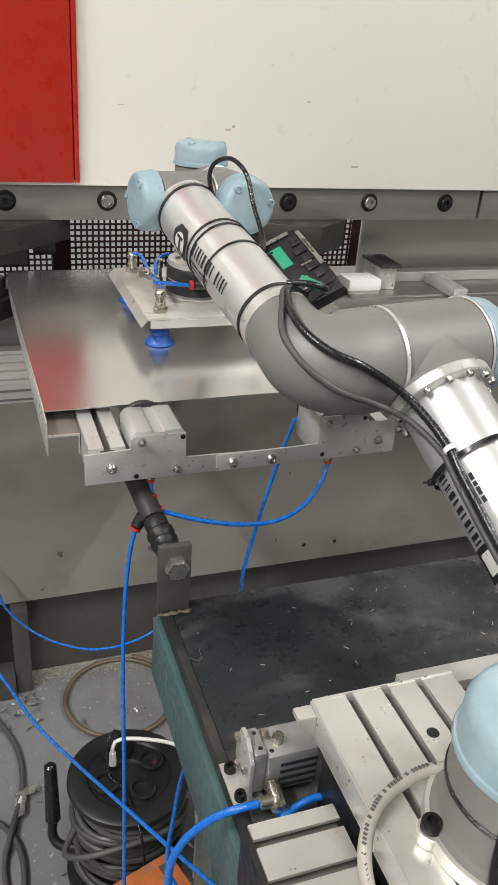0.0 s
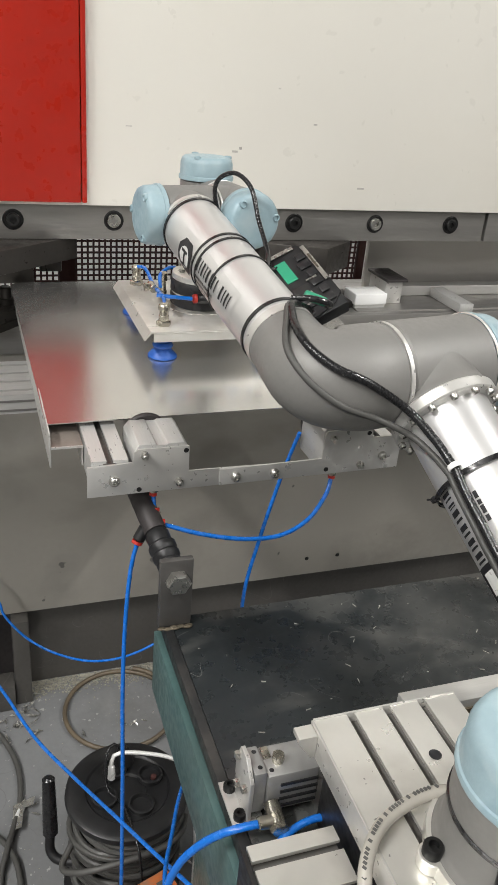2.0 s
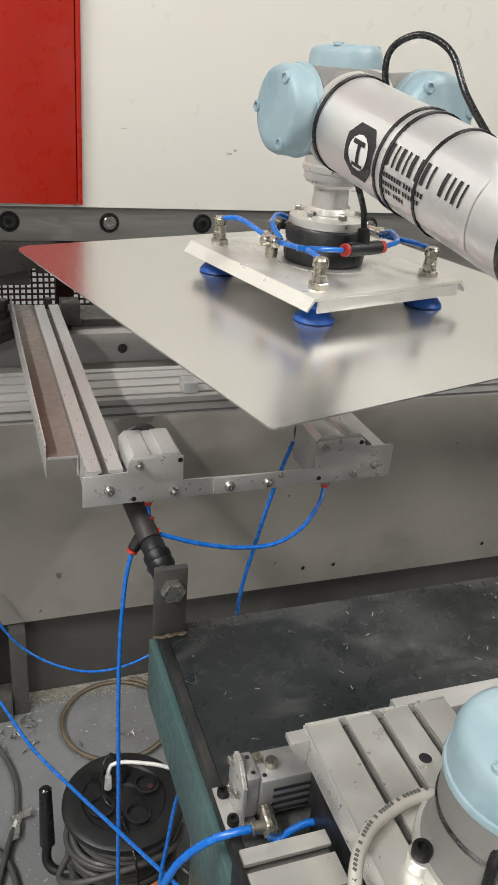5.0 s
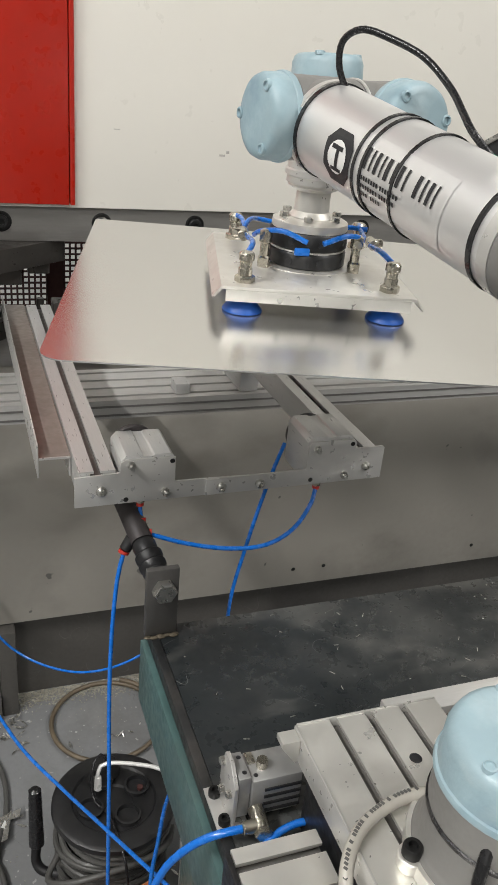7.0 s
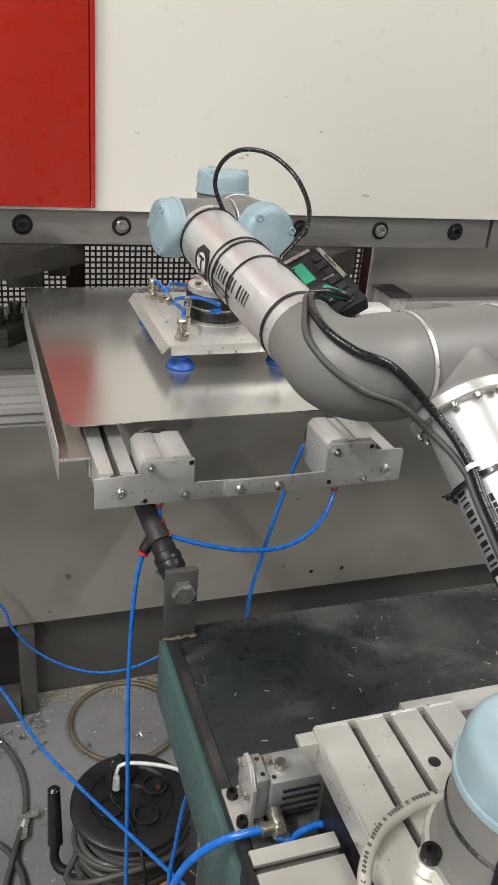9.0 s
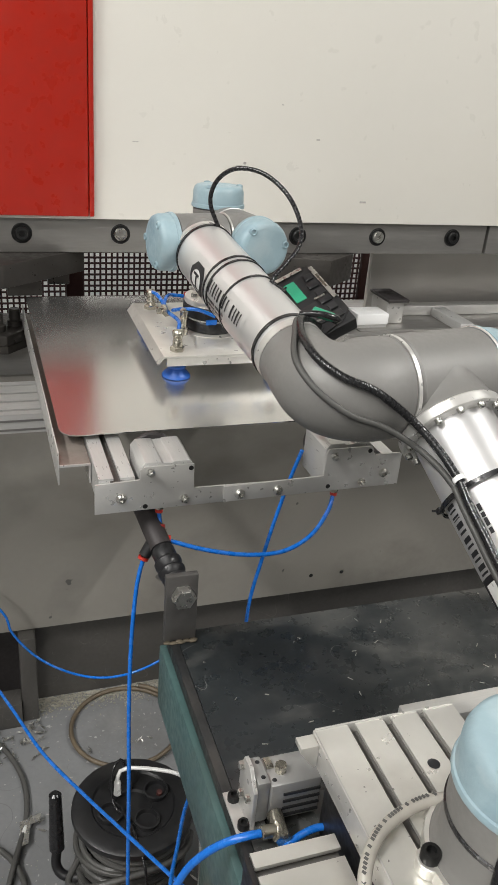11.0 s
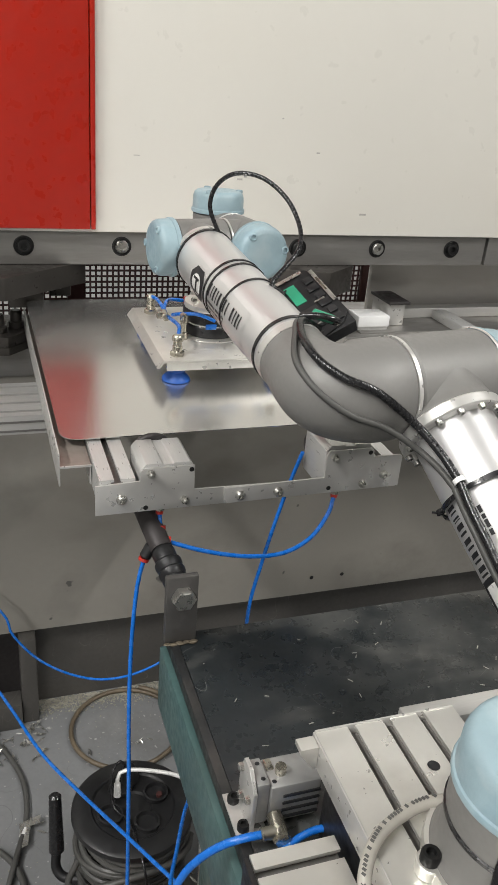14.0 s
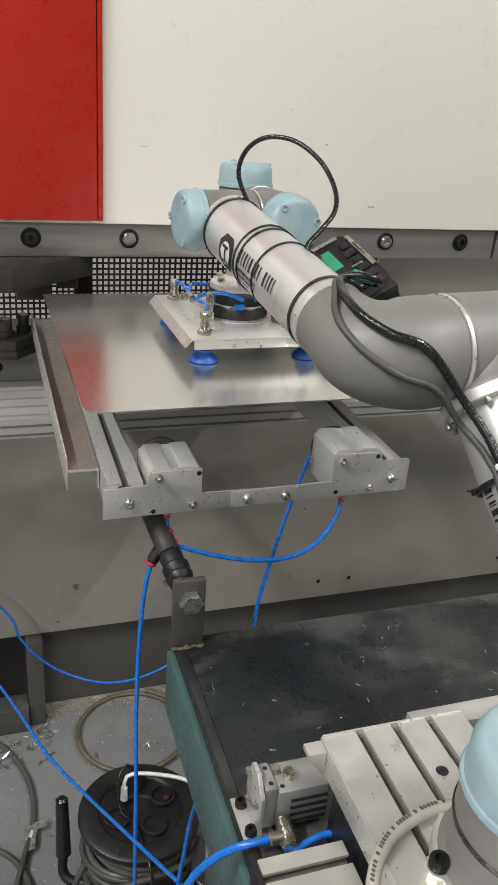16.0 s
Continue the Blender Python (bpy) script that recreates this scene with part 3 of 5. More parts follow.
for k in range(4):
    ang = radians(-10 + 180 + 90 * k)
    x, y = 0.0735 * math.cos(ang), 0.0735 * math.sin(ang)
    part("lug", rod((x * 0.98, y * 0.98, zf + 0.0005), (x * 0.98, y * 0.98, zf + 0.0133), 0.0125, seg=24, bevel=0.001), PLATE, base_part)
    part("bolt", socket_screw(bmesh.new(), (x, y, zf + 0.0136), (x, y, 9), 0.0085, 0.010), BLACKBOLT, base_part)
part("joint_ring", lathe([(RB, 0.0), (RB + 0.0015, 0.001), (RB + 0.0015, 0.004), (RB, 0.005)], (0, 0, 0.085), (0, 0, 1), 56), BLACK, base_part)

shoulder = part("shoulder", lathe([(0, -0.003), (RB, -0.003), (RB, 0.030), (0, 0.030)], seg=56), CASTING, robot)
part("outlet", rod((0, 0.02, -0.012), (-0.064, 0.152, -0.058), 0.058, seg=48, bevel=0.004), CASTING, shoulder)
cap(shoulder, (0, 0, 0.030), (0, 0, 1), RB, 0.045)

upper_arm = part("upper_arm", rod((0, -0.085, 0), (0, 0.06, 0), 0.066, seg=56, bevel=0.008), CASTING, robot)
cap(upper_arm, (0, 0.06, 0), (0, 1, 0), 0.064)
TU = 0.053
UY = -0.031
part("tube", rod((0, UY, 0.05), (0, UY, UPPER - 0.06), TU, seg=64), TUBE, upper_arm, "polished metal tube")
part("shoulder_collar", rod((0, 0, 0.04), (0, 0, 0.10), 0.062, 0.058, seg=56, bevel=0.003), CASTING, upper_arm)
zc = UPPER - 0.0668
part("elbow_flange", rod((0, UY, zc - 0.012), (0, UY, zc + 0.004), 0.068, seg=64, bevel=0.002), RING, upper_arm, "bright bolted steel flange")
for k in range(14):
    ang = 2 * math.pi * k / 14
    x, y = 0.0625 * math.cos(ang), UY + 0.0625 * math.sin(ang)
    part("flange_bolt", socket_screw(bmesh.new(), (x, y, zc - 0.012), (x, y, -9), 0.0045, 0.006), BOLT, upper_arm)
# elbow: an upright body that turns into the sideways joint
rows = [(0.0655, 0.0), (0.0655, 0.003), (0.0625, 0.008), (0.0605, 0.018), (0.0600, 0.030), (0.0615, 0.044), (0.0640, 0.058), (0.045, 0.070), (0, 0.070)]
part("elbow_body", lathe(rows, (0, UY, zc + 0.0035), (0, UY, 9), 64), CASTING, upper_arm)
part("elbow_barrel", rod((0, -0.0875, UPPER), (0, 0.045, UPPER), 0.065, seg=56, bevel=0.006), CASTING, upper_arm)
part("elbow_seal", lathe([(0.0655, 0), (0.067, 0.001), (0.067, 0.003), (0.0655, 0.004)], (0, 0.040, UPPER), (0, 1, UPPER), 56), RING, upper_arm)
cap(upper_arm, (0, 0.0455, UPPER), (0, 1, UPPER), 0.064, 0.036)
part("elbow_ring", lathe([(0.060, 0), (0.0655, 0), (0.0655, 0.005), (0.060, 0.005)], (0, -0.0925, UPPER), (0, 1, UPPER), 64), RING, upper_arm, "polished joint ring")
for ob in (band(upper_arm, 0.289, TU + 0.004, radians(-118), 0.003), band(upper_arm, 0.115, TU, None, 0.002)):
    ob.location.y = UY
part("label_film", patch(TU + 0.0007, -122, -58, 0.148, 0.281), TUBE, upper_arm, "clear label film").location.y = UY
bm = bmesh.new()
z = 0.285
for width in (0.011, 0.006, 0.016, 0.015, 0.014, 0.014):
    patch(TU + 0.0012, -108, -91, z - width * 0.42, z, bm, 4)
    patch(TU + 0.0012, -108, -91, z - width * 0.85, z - width * 0.66, bm, 4)
    z -= width + 0.003
for row in range(3):
    z = 0.266
    for width in (0.011, 0.007, 0.012, 0.009, 0.006, 0.011)[:6 - row]:
        patch(TU + 0.0012, -80 + 9 * row, -75 + 9 * row, z - width * 0.8, z, bm, 3)
        z -= width
part("label_print", bm, INK, upper_arm, "black lettering bars").location.y = UY
part("badge", patch(TU + 0.0012, -118, -72, 0.151, 0.193), INK, upper_arm, "black badge").location.y = UY
part("badge_centre", patch(TU + 0.0017, -108, -82, 0.159, 0.185), PAPER, upper_arm).location.y = UY

# forearm: bent casting, tube, wrist joint with its cap
TF = 0.0462
forearm = part("forearm", rod((0, 0, 0.080), (0, 0, FORE - 0.036), TF, seg=72), TUBE, robot, "polished metal tube")
path = smooth_path([(0, 0.0870, 0), (0, 0.056, 0.0), (0, 0.022, 0.006), (0, 0.005, 0.022), (0, 0.0, 0.046), (0, 0, 0.072), (0, 0, 0.088)], 36)
part("elbow_casting", sweep(path, lambda s: 0.0635 + (TF + 0.0008 - 0.0635) * (3 * s * s - 2 * s ** 3) + 0.006 * math.sin(math.pi * s) * (1 - s), 64), CASTING, forearm, "smooth grey painted casting")
part("tube_collar", lathe([(TF, 0), (TF + 0.0012, 0), (TF + 0.0012, 0.012), (TF, 0.012)], (0, 0, 0.0885), (0, 0, 1), 64), RING, forearm)
RW = 0.0425
part("wrist_barrel", rod((0, -0.038, FORE), (0, 0.047, FORE), RW, seg=56, bevel=0.003), CASTING, forearm)
path = smooth_path([(0, 0.0, FORE - 0.034), (0, 0, FORE - 0.026), (0, 0, FORE - 0.012), (0, 0, FORE)], 12)
part("wrist_neck", sweep(path, lambda s: TF + 0.0006 - 0.006 * s, 56), CASTING, forearm)
part("wrist_ring", lathe([(TF, 0), (TF + 0.0016, 0.0), (TF + 0.0016, 0.007), (TF, 0.007)], (0, 0, FORE - 0.040), (0, 0, 1), 64), RING, forearm)
cap(forearm, (0, -0.038, FORE), (0, -1, FORE), 0.0435, 0.031)
for z, tail, w in ((FORE - 0.046, None, 0.0022), (0.279, None, 0.0017), (0.267, None, 0.0017), (0.2188, radians(65), 0.0015), (0.1105, radians(70), 0.0024)):
    band(forearm, z, TF, tail, w)
part("label_film", patch(TF + 0.0006, -128, -50, 0.150, 0.335), TUBE, forearm, "clear label film")


def on_tube(points, r, bm):
    """A flat figure of (degrees, height) corners laid on a tube round z, filled as strips between matching rows."""
    for (a0, a1, z0), (b0, b1, z1) in zip(points, points[1:]):
        for k in range(8):
            u, v = k / 8, (k + 1) / 8
            corners = ((a0 + (a1 - a0) * u, z0), (a0 + (a1 - a0) * v, z0), (b0 + (b1 - b0) * v, z1), (b0 + (b1 - b0) * u, z1))
            bm.faces.new([bm.verts.new((math.cos(radians(a)) * r, math.sin(radians(a)) * r, z)) for a, z in corners])
    return bm


rows = [(-107, -77, 0.3285), (-122, -62, 0.318), (-122, -62, 0.295), (-107, -77, 0.2845)]
part("badge", on_tube(rows, TF + 0.0012, bmesh.new()), INK, forearm, "black hexagonal badge")
rows = [(-92 - 19 * math.sin(math.pi * k / 8), -92 + 19 * math.sin(math.pi * k / 8), 0.3065 + 0.0150 * math.cos(math.pi * k / 8)) for k in range(9)]
part("badge_centre", on_tube(rows, TF + 0.0017, bmesh.new()), PAPER, forearm, "white disc in the badge")
bm = bmesh.new()
patch(TF + 0.0022, -106, -80, 0.303, 0.308, bm, 6)
patch(TF + 0.0022, -84, -79, 0.298, 0.316, bm, 3)
patch(TF + 0.0022, -107, -103, 0.297, 0.314, bm, 3)
part("badge_mark", bm, INK, forearm)
bm = bmesh.new()
z = 0.266
for width, gap in ((0.013, 0.003), (0.013, 0.003), (0.015, 0.003), (0.014, 0.011), (0.014, 0.003), (0.012, 0)):
    patch(TF + 0.0012, -87, -64, z - width * 0.36, z - width * 0.04, bm, 4)
    patch(TF + 0.0012, -87, -64, z - width * 0.92, z - width * 0.74, bm, 4)
    z -= width + gap
for k, words in enumerate(((0.030, 0.027), (0.030, 0.022), (0.016, 0.014))):
    z = 0.268
    for width in words:
        x = z
        while x > z - width:
            patch(TF + 0.0012, -99 - 9 * k, -94 - 9 * k, x - 0.0026, x, bm, 2)
            x -= 0.0040
        z -= width + 0.004
part("label_print", bm, INK, forearm, "black lettering bars")

# valve terminal strapped to the forearm
box_m = Matrix.Translation((0.014, 0.074, 0.186)) @ pose(0, 0, 0, 0, 0, -28) @ pose(0, 0, 0, 0, 8, 0)
valve = part("valve_terminal", box((-0.012, -0.036, -0.066), (0.008, 0.036, 0.062), 0.002), BLACKPL, forearm, "black valve terminal with a green label", box_m)
part("top_board", prism([(-0.036, -0.060), (-0.012, -0.066), (0.020, -0.060), (0.036, -0.046), (0.036, 0.050), (0.026, 0.062), (-0.030, 0.062), (-0.036, 0.050)], 0.0082, 0.0112, "x"), BLACKPL, valve)
part("green_label", box((0.0114, -0.016, 0.004), (0.0126, 0.000, 0.044)), GREENLABEL, valve, "green label")
part("label_edge", box((0.0114, -0.0205, -0.002), (0.0122, -0.0185, 0.046)), INK, valve)
rng = random.Random(8)
for k in range(6):
    part("terminal", box((0.0114, 0.010 + 0.004 * (k % 2), -0.054 + 0.017 * k), (0.0145, 0.026, -0.042 + 0.017 * k), 0.0008), BLACKPL, valve)
    part("terminal", box((0.0114, -0.033, -0.056 + 0.019 * k), (0.0135, -0.023, -0.042 + 0.019 * k), 0.0008), BLACKPL, valve)
part("terminal_lid", box((0.0114, -0.018, -0.050), (0.0140, 0.006, -0.010), 0.0008), BLACKPL, valve)
for y0, z0, y1, z1 in ((0.0285, -0.02, 0.0345, 0.052), (-0.014, -0.030, 0.004, -0.026), (-0.016, -0.046, 0.000, -0.043), (0.006, -0.008, 0.022, -0.005), (-0.030, 0.054, 0.020, 0.060)):
    part("metal_clip", box((0.0141, y0, z0), (0.0150, y1, z1)), CHIP, valve, "bare metal clip")
part("amber_strip", box((0.0151, 0.0300, 0.004), (0.0156, 0.0325, 0.034)), WELD, valve)
bm = hose([(0.046, 0.012, 0.112), (0.054, 0.03, 0.096), (0.050, 0.052, 0.088), (0.040, 0.060, 0.100), (0.036, 0.053, 0.118)], 0.0042, 24)
part("plug_cable", bm, BLACK, forearm)
part("green_plug", rod((0.046, 0.034, 0.118), (0.046, 0.054, 0.096), 0.0065, 0.0058, seg=18, bevel=0.0015), GREENLABEL, forearm, "green connector plug")

# wrist links
wrist_one = part("wrist_one", rod((0, 0.048, 0), (0, D_WRIST, 0), 0.0415, seg=48, bevel=0.002), CASTING, robot)
part("joint_ring", lathe([(0.042, 0), (0.0435, 0.0005), (0.0435, 0.003), (0.042, 0.0035)], (0, 0.0465, 0), (0, 1, 0), 48), RING, wrist_one)
part("barrel", rod((0, D_WRIST, -0.038), (0, D_WRIST, 0.048), RW, seg=52, bevel=0.003), CASTING, wrist_one)
cap(wrist_one, (0, D_WRIST, -0.038), (0, D_WRIST, -1), 0.0435, 0.036)
wrist_two = part("wrist_two", rod((0, 0, 0.049), (0, 0, D_WRIST2), 0.0415, seg=48, bevel=0.002), CASTING, robot)
part("barrel", rod((0, -0.036, D_WRIST2), (0, 0.046, D_WRIST2), RW, seg=52, bevel=0.003), CASTING, wrist_two)
part("joint_ring", lathe([(0.042, 0), (0.0432, 0.0005), (0.0432, 0.003), (0.042, 0.0035)], (0, 0, 0.0475), (0, 0, 1), 48), RING, wrist_two)
cap(wrist_two, (0, -0.036, D_WRIST2), (0, -1, D_WRIST2), 0.0435, 0.036)
wrist_three = part("wrist_three", lathe([(0, 0.047), (0.0375, 0.047), (0.0375, 0.058), (0.0395, 0.060), (0.0395, 0.066), (0.037, 0.068), (0.037, 0.076), (0, 0.076)], (0, 0, 0), (0, 1, 0), 48), RING, robot, "bright metal tool flange")

# ---- vacuum gripper; its own space: z up, origin in the last wrist joint ----
gripper = thing("vacuum_gripper", "aluminium vacuum gripper with four blue suction cups and air hoses", "vacuum gripper", at=pose(0.096, -0.345, 1.393))
part("adapter", lathe([(0, -0.117), (0.030, -0.117), (0.023, -0.110), (0.022, -0.086), (0.034, -0.080), (0.034, -0.0765), (0, -0.0765)], seg=36), PLATE, gripper)
part("upper_disc", lathe([(0, -0.1315), (0.049, -0.1315), (0.050, -0.129), (0.049, -0.122), (0.040, -0.1175), (0, -0.1175)], seg=44), PLATE, gripper, "worn aluminium disc")
for k in range(6):
    ang = 2 * math.pi * k / 6 + 0.3
    part("disc_screw", hexagon(bmesh.new(), (0.038 * math.cos(ang), 0.038 * math.sin(ang), -0.1182), (0.038 * math.cos(ang), 0.038 * math.sin(ang), 1), 0.006, 0.006), BOLT, gripper)
part("tool_changer", lathe([(0, -0.1535), (0.050, -0.1535), (0.0515, -0.152), (0.0515, -0.134), (0.050, -0.132), (0, -0.132)], seg=48), BLACKPL, gripper, "black tool changer ring")
part("changer_gap", lathe([(0, -0.1565), (0.049, -0.1565), (0.049, -0.154), (0, -0.154)], seg=48), RING, gripper)
part("tool_changer", lathe([(0, -0.1765), (0.050, -0.1765), (0.0515, -0.175), (0.0515, -0.159), (0.050, -0.157), (0, -0.157)], seg=48), BLACKPL, gripper, "black tool changer ring")
part("base_disc", lathe([(0, -0.1779), (0.064, -0.1779), (0.064, -0.1770), (0, -0.1768)], seg=48), PLATE, gripper)
for k in range(8):
    ang = 2 * math.pi * k / 8 + 0.2
    for z in (-0.143, -0.167):
        c, s_ = math.cos(ang), math.sin(ang)
        part("changer_port", rod((c * 0.0508, s_ * 0.0508, z), (c * 0.0522, s_ * 0.0522, z), 0.0045, seg=12), INK, gripper)
PX, PF, PB, PZ = 0.118, -0.134, 0.138, -0.178
part("plate", box((-PX, PF, PZ - 0.004), (PX, PB, PZ), 0.0008), PLATE, gripper, "worn aluminium plate with folded edges")
part("front_fold", box((-PX + 0.006, PF - 0.0005, PZ - 0.018), (PX - 0.006, PF + 0.0025, PZ - 0.0042), 0.0006), PLATE, gripper)
part("rear_fold", box((-PX + 0.006, PB - 0.0025, PZ - 0.018), (PX - 0.006, PB + 0.0005, PZ - 0.0042), 0.0006), PLATE, gripper)
for s_ in (-1, 1):
    fold = [(s_ * PX, PZ - 0.0005), (s_ * (PX + 0.010), PZ - 0.014), (s_ * (PX + 0.008), PZ - 0.015), (s_ * (PX - 0.002), PZ - 0.003)]
    part("side_fold", prism(fold, PF, PB, "y"), PLATE, gripper)
H_SHEET = 0.214


cups = []


def suction_cup(x, y):
    rows = [(0, 0.036), (0.0095, 0.036), (0.0105, 0.0265), (0.0150, 0.0245), (0.0175, 0.0205), (0.0165, 0.0175), (0.0128, 0.0155), (0.0150, 0.0125), (0.0200, 0.0075), (0.0238, 0.0030), (0.0245, 0.0008), (0.021, 0.0), (0, 0.001)]
    cup = part("suction_cup", lathe(rows, (x, y, -H_SHEET + 0.0012), (x, y, 1), 28), BLUECUP, gripper, "blue rubber suction cup")
    cups.append(cup)
    part("stem", rod((x, y, -H_SHEET + 0.024), (x, y, PZ + 0.012), 0.0065, seg=16), BRASS, cup)
    bm = bmesh.new()
    hexagon(bm, (x, y, PZ), (x, y, 1), 0.0125, 0.008)
    lathe([(0.0085, 0.008), (0.0085, 0.016), (0.0075, 0.017), (0.0075, 0.024), (0.0095, 0.026), (0.0095, 0.033), (0.007, 0.036), (0, 0.037)], (x, y, PZ), (x, y, 1), 18, bm)
    part("hose_fitting", bm, BRASS, gripper, "nickel-plated hose fitting")


for x in (-0.089, 0.089):
    for y in (-0.102, 0.112):
        suction_cup(x, y)


def tee(x, y, z, turn):
    m = Matrix.Translation((x, y, z)) @ pose(0, 0, 0, 0, 0, turn)
    bm = bmesh.new()
    rod(m @ Vector((-0.014, 0, 0)), m @ Vector((0.014, 0, 0)), 0.007, seg=14, bm=bm, bevel=0.001)
    rod(m @ Vector((0, 0, 0)), m @ Vector((0, 0.014, 0)), 0.0065, seg=14, bm=bm, bevel=0.001)
    return part("tee_fitting", bm, BRASS, gripper)


Z0 = PZ + 0.031
tee(-0.086, 0.0, Z0, 90)
tee(0.086, 0.0, Z0, -90)
for sx in (-1, 1):
    x = sx * 0.089
    part("air_hose", hose([(x, -0.102, Z0 + 0.002), (x * 0.93, -0.07, Z0 + 0.004), (x * 0.91, -0.015, Z0)], 0.0034, 16), BLUE, gripper, "blue air hose")
    part("air_hose", hose([(x, 0.112, Z0 + 0.002), (x * 0.90, 0.08, Z0 + 0.008), (x * 0.91, 0.015, Z0)], 0.0034, 16), BLUE, gripper, "blue air hose")
    part("air_hose", hose([(x * 0.80, 0.0, Z0), (x * 0.72, 0.03, Z0 + 0.012), (x * 0.45, 0.052, Z0 + 0.018), (0.010 * sx, 0.060, Z0 + 0.008)], 0.0034, 20), BLUE, gripper, "blue air hose")
part("air_hose", hose([(-0.092, -0.06, Z0 + 0.005), (-0.06, -0.070, Z0 + 0.004), (-0.034, -0.073, Z0 + 0.002)], 0.0034, 16), BLUE, gripper, "blue air hose")
part("air_hose", hose([(0.034, -0.073, Z0 + 0.002), (0.06, -0.068, Z0 + 0.006), (0.075, -0.04, Z0 + 0.010), (0.086, -0.012, Z0 + 0.002)], 0.0034, 16), BLUE, gripper, "blue air hose")
bm = rod((-0.026, -0.073, Z0 + 0.002), (0.026, -0.073, Z0 + 0.002), 0.0085, seg=16, bevel=0.002)
rod((0.0, -0.073, Z0 + 0.002), (0.0, -0.068, Z0 + 0.026), 0.0075, seg=16, bevel=0.002, bm=bm)
part("y_fitting", bm, BLACKPL, gripper, "black hose splitter")
for sx in (-1, 1):
    part("release_ring", rod((sx * 0.0262, -0.073, Z0 + 0.002), (sx * 0.032, -0.073, Z0 + 0.002), 0.0078, seg=16), REDRING, gripper)
part("silencer", lathe([(0, 0), (0.008, 0), (0.008, 0.012), (0.006, 0.014), (0.006, 0.03), (0.008, 0.032), (0.008, 0.045), (0.004, 0.048), (0, 0.048)], (-0.058, 0.035, PZ), (-0.058, 0.035, 1), 16), BRASS, gripper)
part("silencer", lathe([(0, 0), (0.008, 0), (0.008, 0.012), (0.006, 0.014), (0.006, 0.03), (0.008, 0.032), (0.008, 0.045), (0.004, 0.048), (0, 0.048)], (0.060, 0.038, PZ), (0.060, 0.038, 1), 16), BRASS, gripper)
part("supply_hose", hose([(0.0, -0.068, Z0 + 0.026), (-0.004, -0.066, Z0 + 0.05), (-0.018, -0.058, Z0 + 0.085), (-0.034, -0.045, Z0 + 0.105)], 0.0038, 20), BLACK, gripper, "black air hose")
part("blue_sensor", box((0.004, 0.049, -0.158), (0.024, 0.0535, -0.148), 0.002), BLUE, gripper)

# ---- the sheet that is bent ----
def sheet_outline(x, y0, y1, r_front, r_back):
    pts = []
    for cx, cy, r, a0 in ((x, y0, r_front, -90), (x, y1, r_back, 0), (-x, y1, r_back, 90), (-x, y0, r_front, 180)):
        sx, sy = (1 if cx > 0 else -1), (1 if cy > 0 else -1)
        for k in range(7):
            a = radians(a0 + 15 * k)
            pts.append((cx - sx * r + r * math.cos(a), cy - sy * r + r * math.sin(a)))
    return pts


sheet = tagged(part("metal_sheet", prism(sheet_outline(0.304, -0.320, 0.306, 0.006, 0.026), -0.0008, 0.0008, "z"), SHEET), "flat mill-finish metal sheet held under the suction gripper", "metal sheet")

# ---- robot table ----
table = thing("robot_table", "heavy steel table with a dark oily top and green frame", "table")
part("top", box((-0.0665, -2.2, 0.905), (1.4, -0.838, 0.9245), 0.001), TABLE, table, "dark oily steel table top")
part("left_border", box((-0.0790, -2.2, 0.905), (-0.0670, -0.836, 0.9262), 0.0015), TABLE_EDGE, table, "worn black steel border")
part("side_channel", box((-0.0875, -2.2, 0.800), (-0.0770, -0.837, 0.9045), 0.001), GREEN, table, "green painted steel side")
part("rear_channel", box((-0.0775, -0.848, 0.800), (1.4, -0.838, 0.9045), 0.001), GREEN, table)
for x, y in ((0.02, -0.92), (1.3, -0.92), (0.02, -2.1), (1.3, -2.1)):
    part("leg", box((x - 0.04, y - 0.04, 0.0), (x + 0.04, y + 0.04, 0.904), 0.003), GREEN, table)
bm = bmesh.new()
rng = random.Random(4)
for _ in range(70):
    x, y, a, l = rng.uniform(-0.05, 0.55), rng.uniform(-1.2, -0.85), rng.uniform(0, 3.1), rng.uniform(0.002, 0.009)
    box((-l / 2, -0.0005, 0), (l / 2, 0.0005, 0.0008), 0, bm, m=Matrix.Translation((x, y, 0.9246)) @ pose(0, 0, 0, 0, 0, math.degrees(a)))
for _ in range(26):
    x, y = rng.uniform(0.40, 0.60), rng.uniform(-0.93, -0.85)
    box((-0.0012, -0.001, 0), (0.0012, 0.001, 0.001), 0, bm, m=Matrix.Translation((x, y, 0.9246)))
chips = tagged(part("table_chips", bm, CHIP), "small bright metal chips on the dark table", "chips", kind="stuff")

# ---- clamping bracket and tie rod at the table's corner ----
lug = thing("corner_lug", "welded steel lug with a large hexagon bolt", "bracket")
part("plate", box((-0.0865, -0.858, 0.9265), (-0.0425, -0.848, 1.032), 0.0015), LUGSTEEL, lug, "thick bare steel plate")
bm = bmesh.new()
hexagon(bm, (-0.0635, -0.858, 1.001), (-0.0635, -2, 1.001), 0.0165, 0.013)
part("hex_bolt", bm, BOLT, lug, "large hexagon bolt head")
for k in range(7):
    bm = bmesh.new()
    x = -0.083 + 0.0062 * k
    bmesh.ops.create_icosphere(bm, subdivisions=2, radius=0.0038, matrix=Matrix.Translation((x + 0.002 * (k % 3), -0.861 - 0.002 * (k % 2), 0.9268)) @ Matrix.Diagonal((1.5 + 0.3 * (k % 2), 0.9, 0.45 + 0.12 * (k % 3), 1)))
    part("weld_bead", bm, WELD, lug, "rough weld bead")
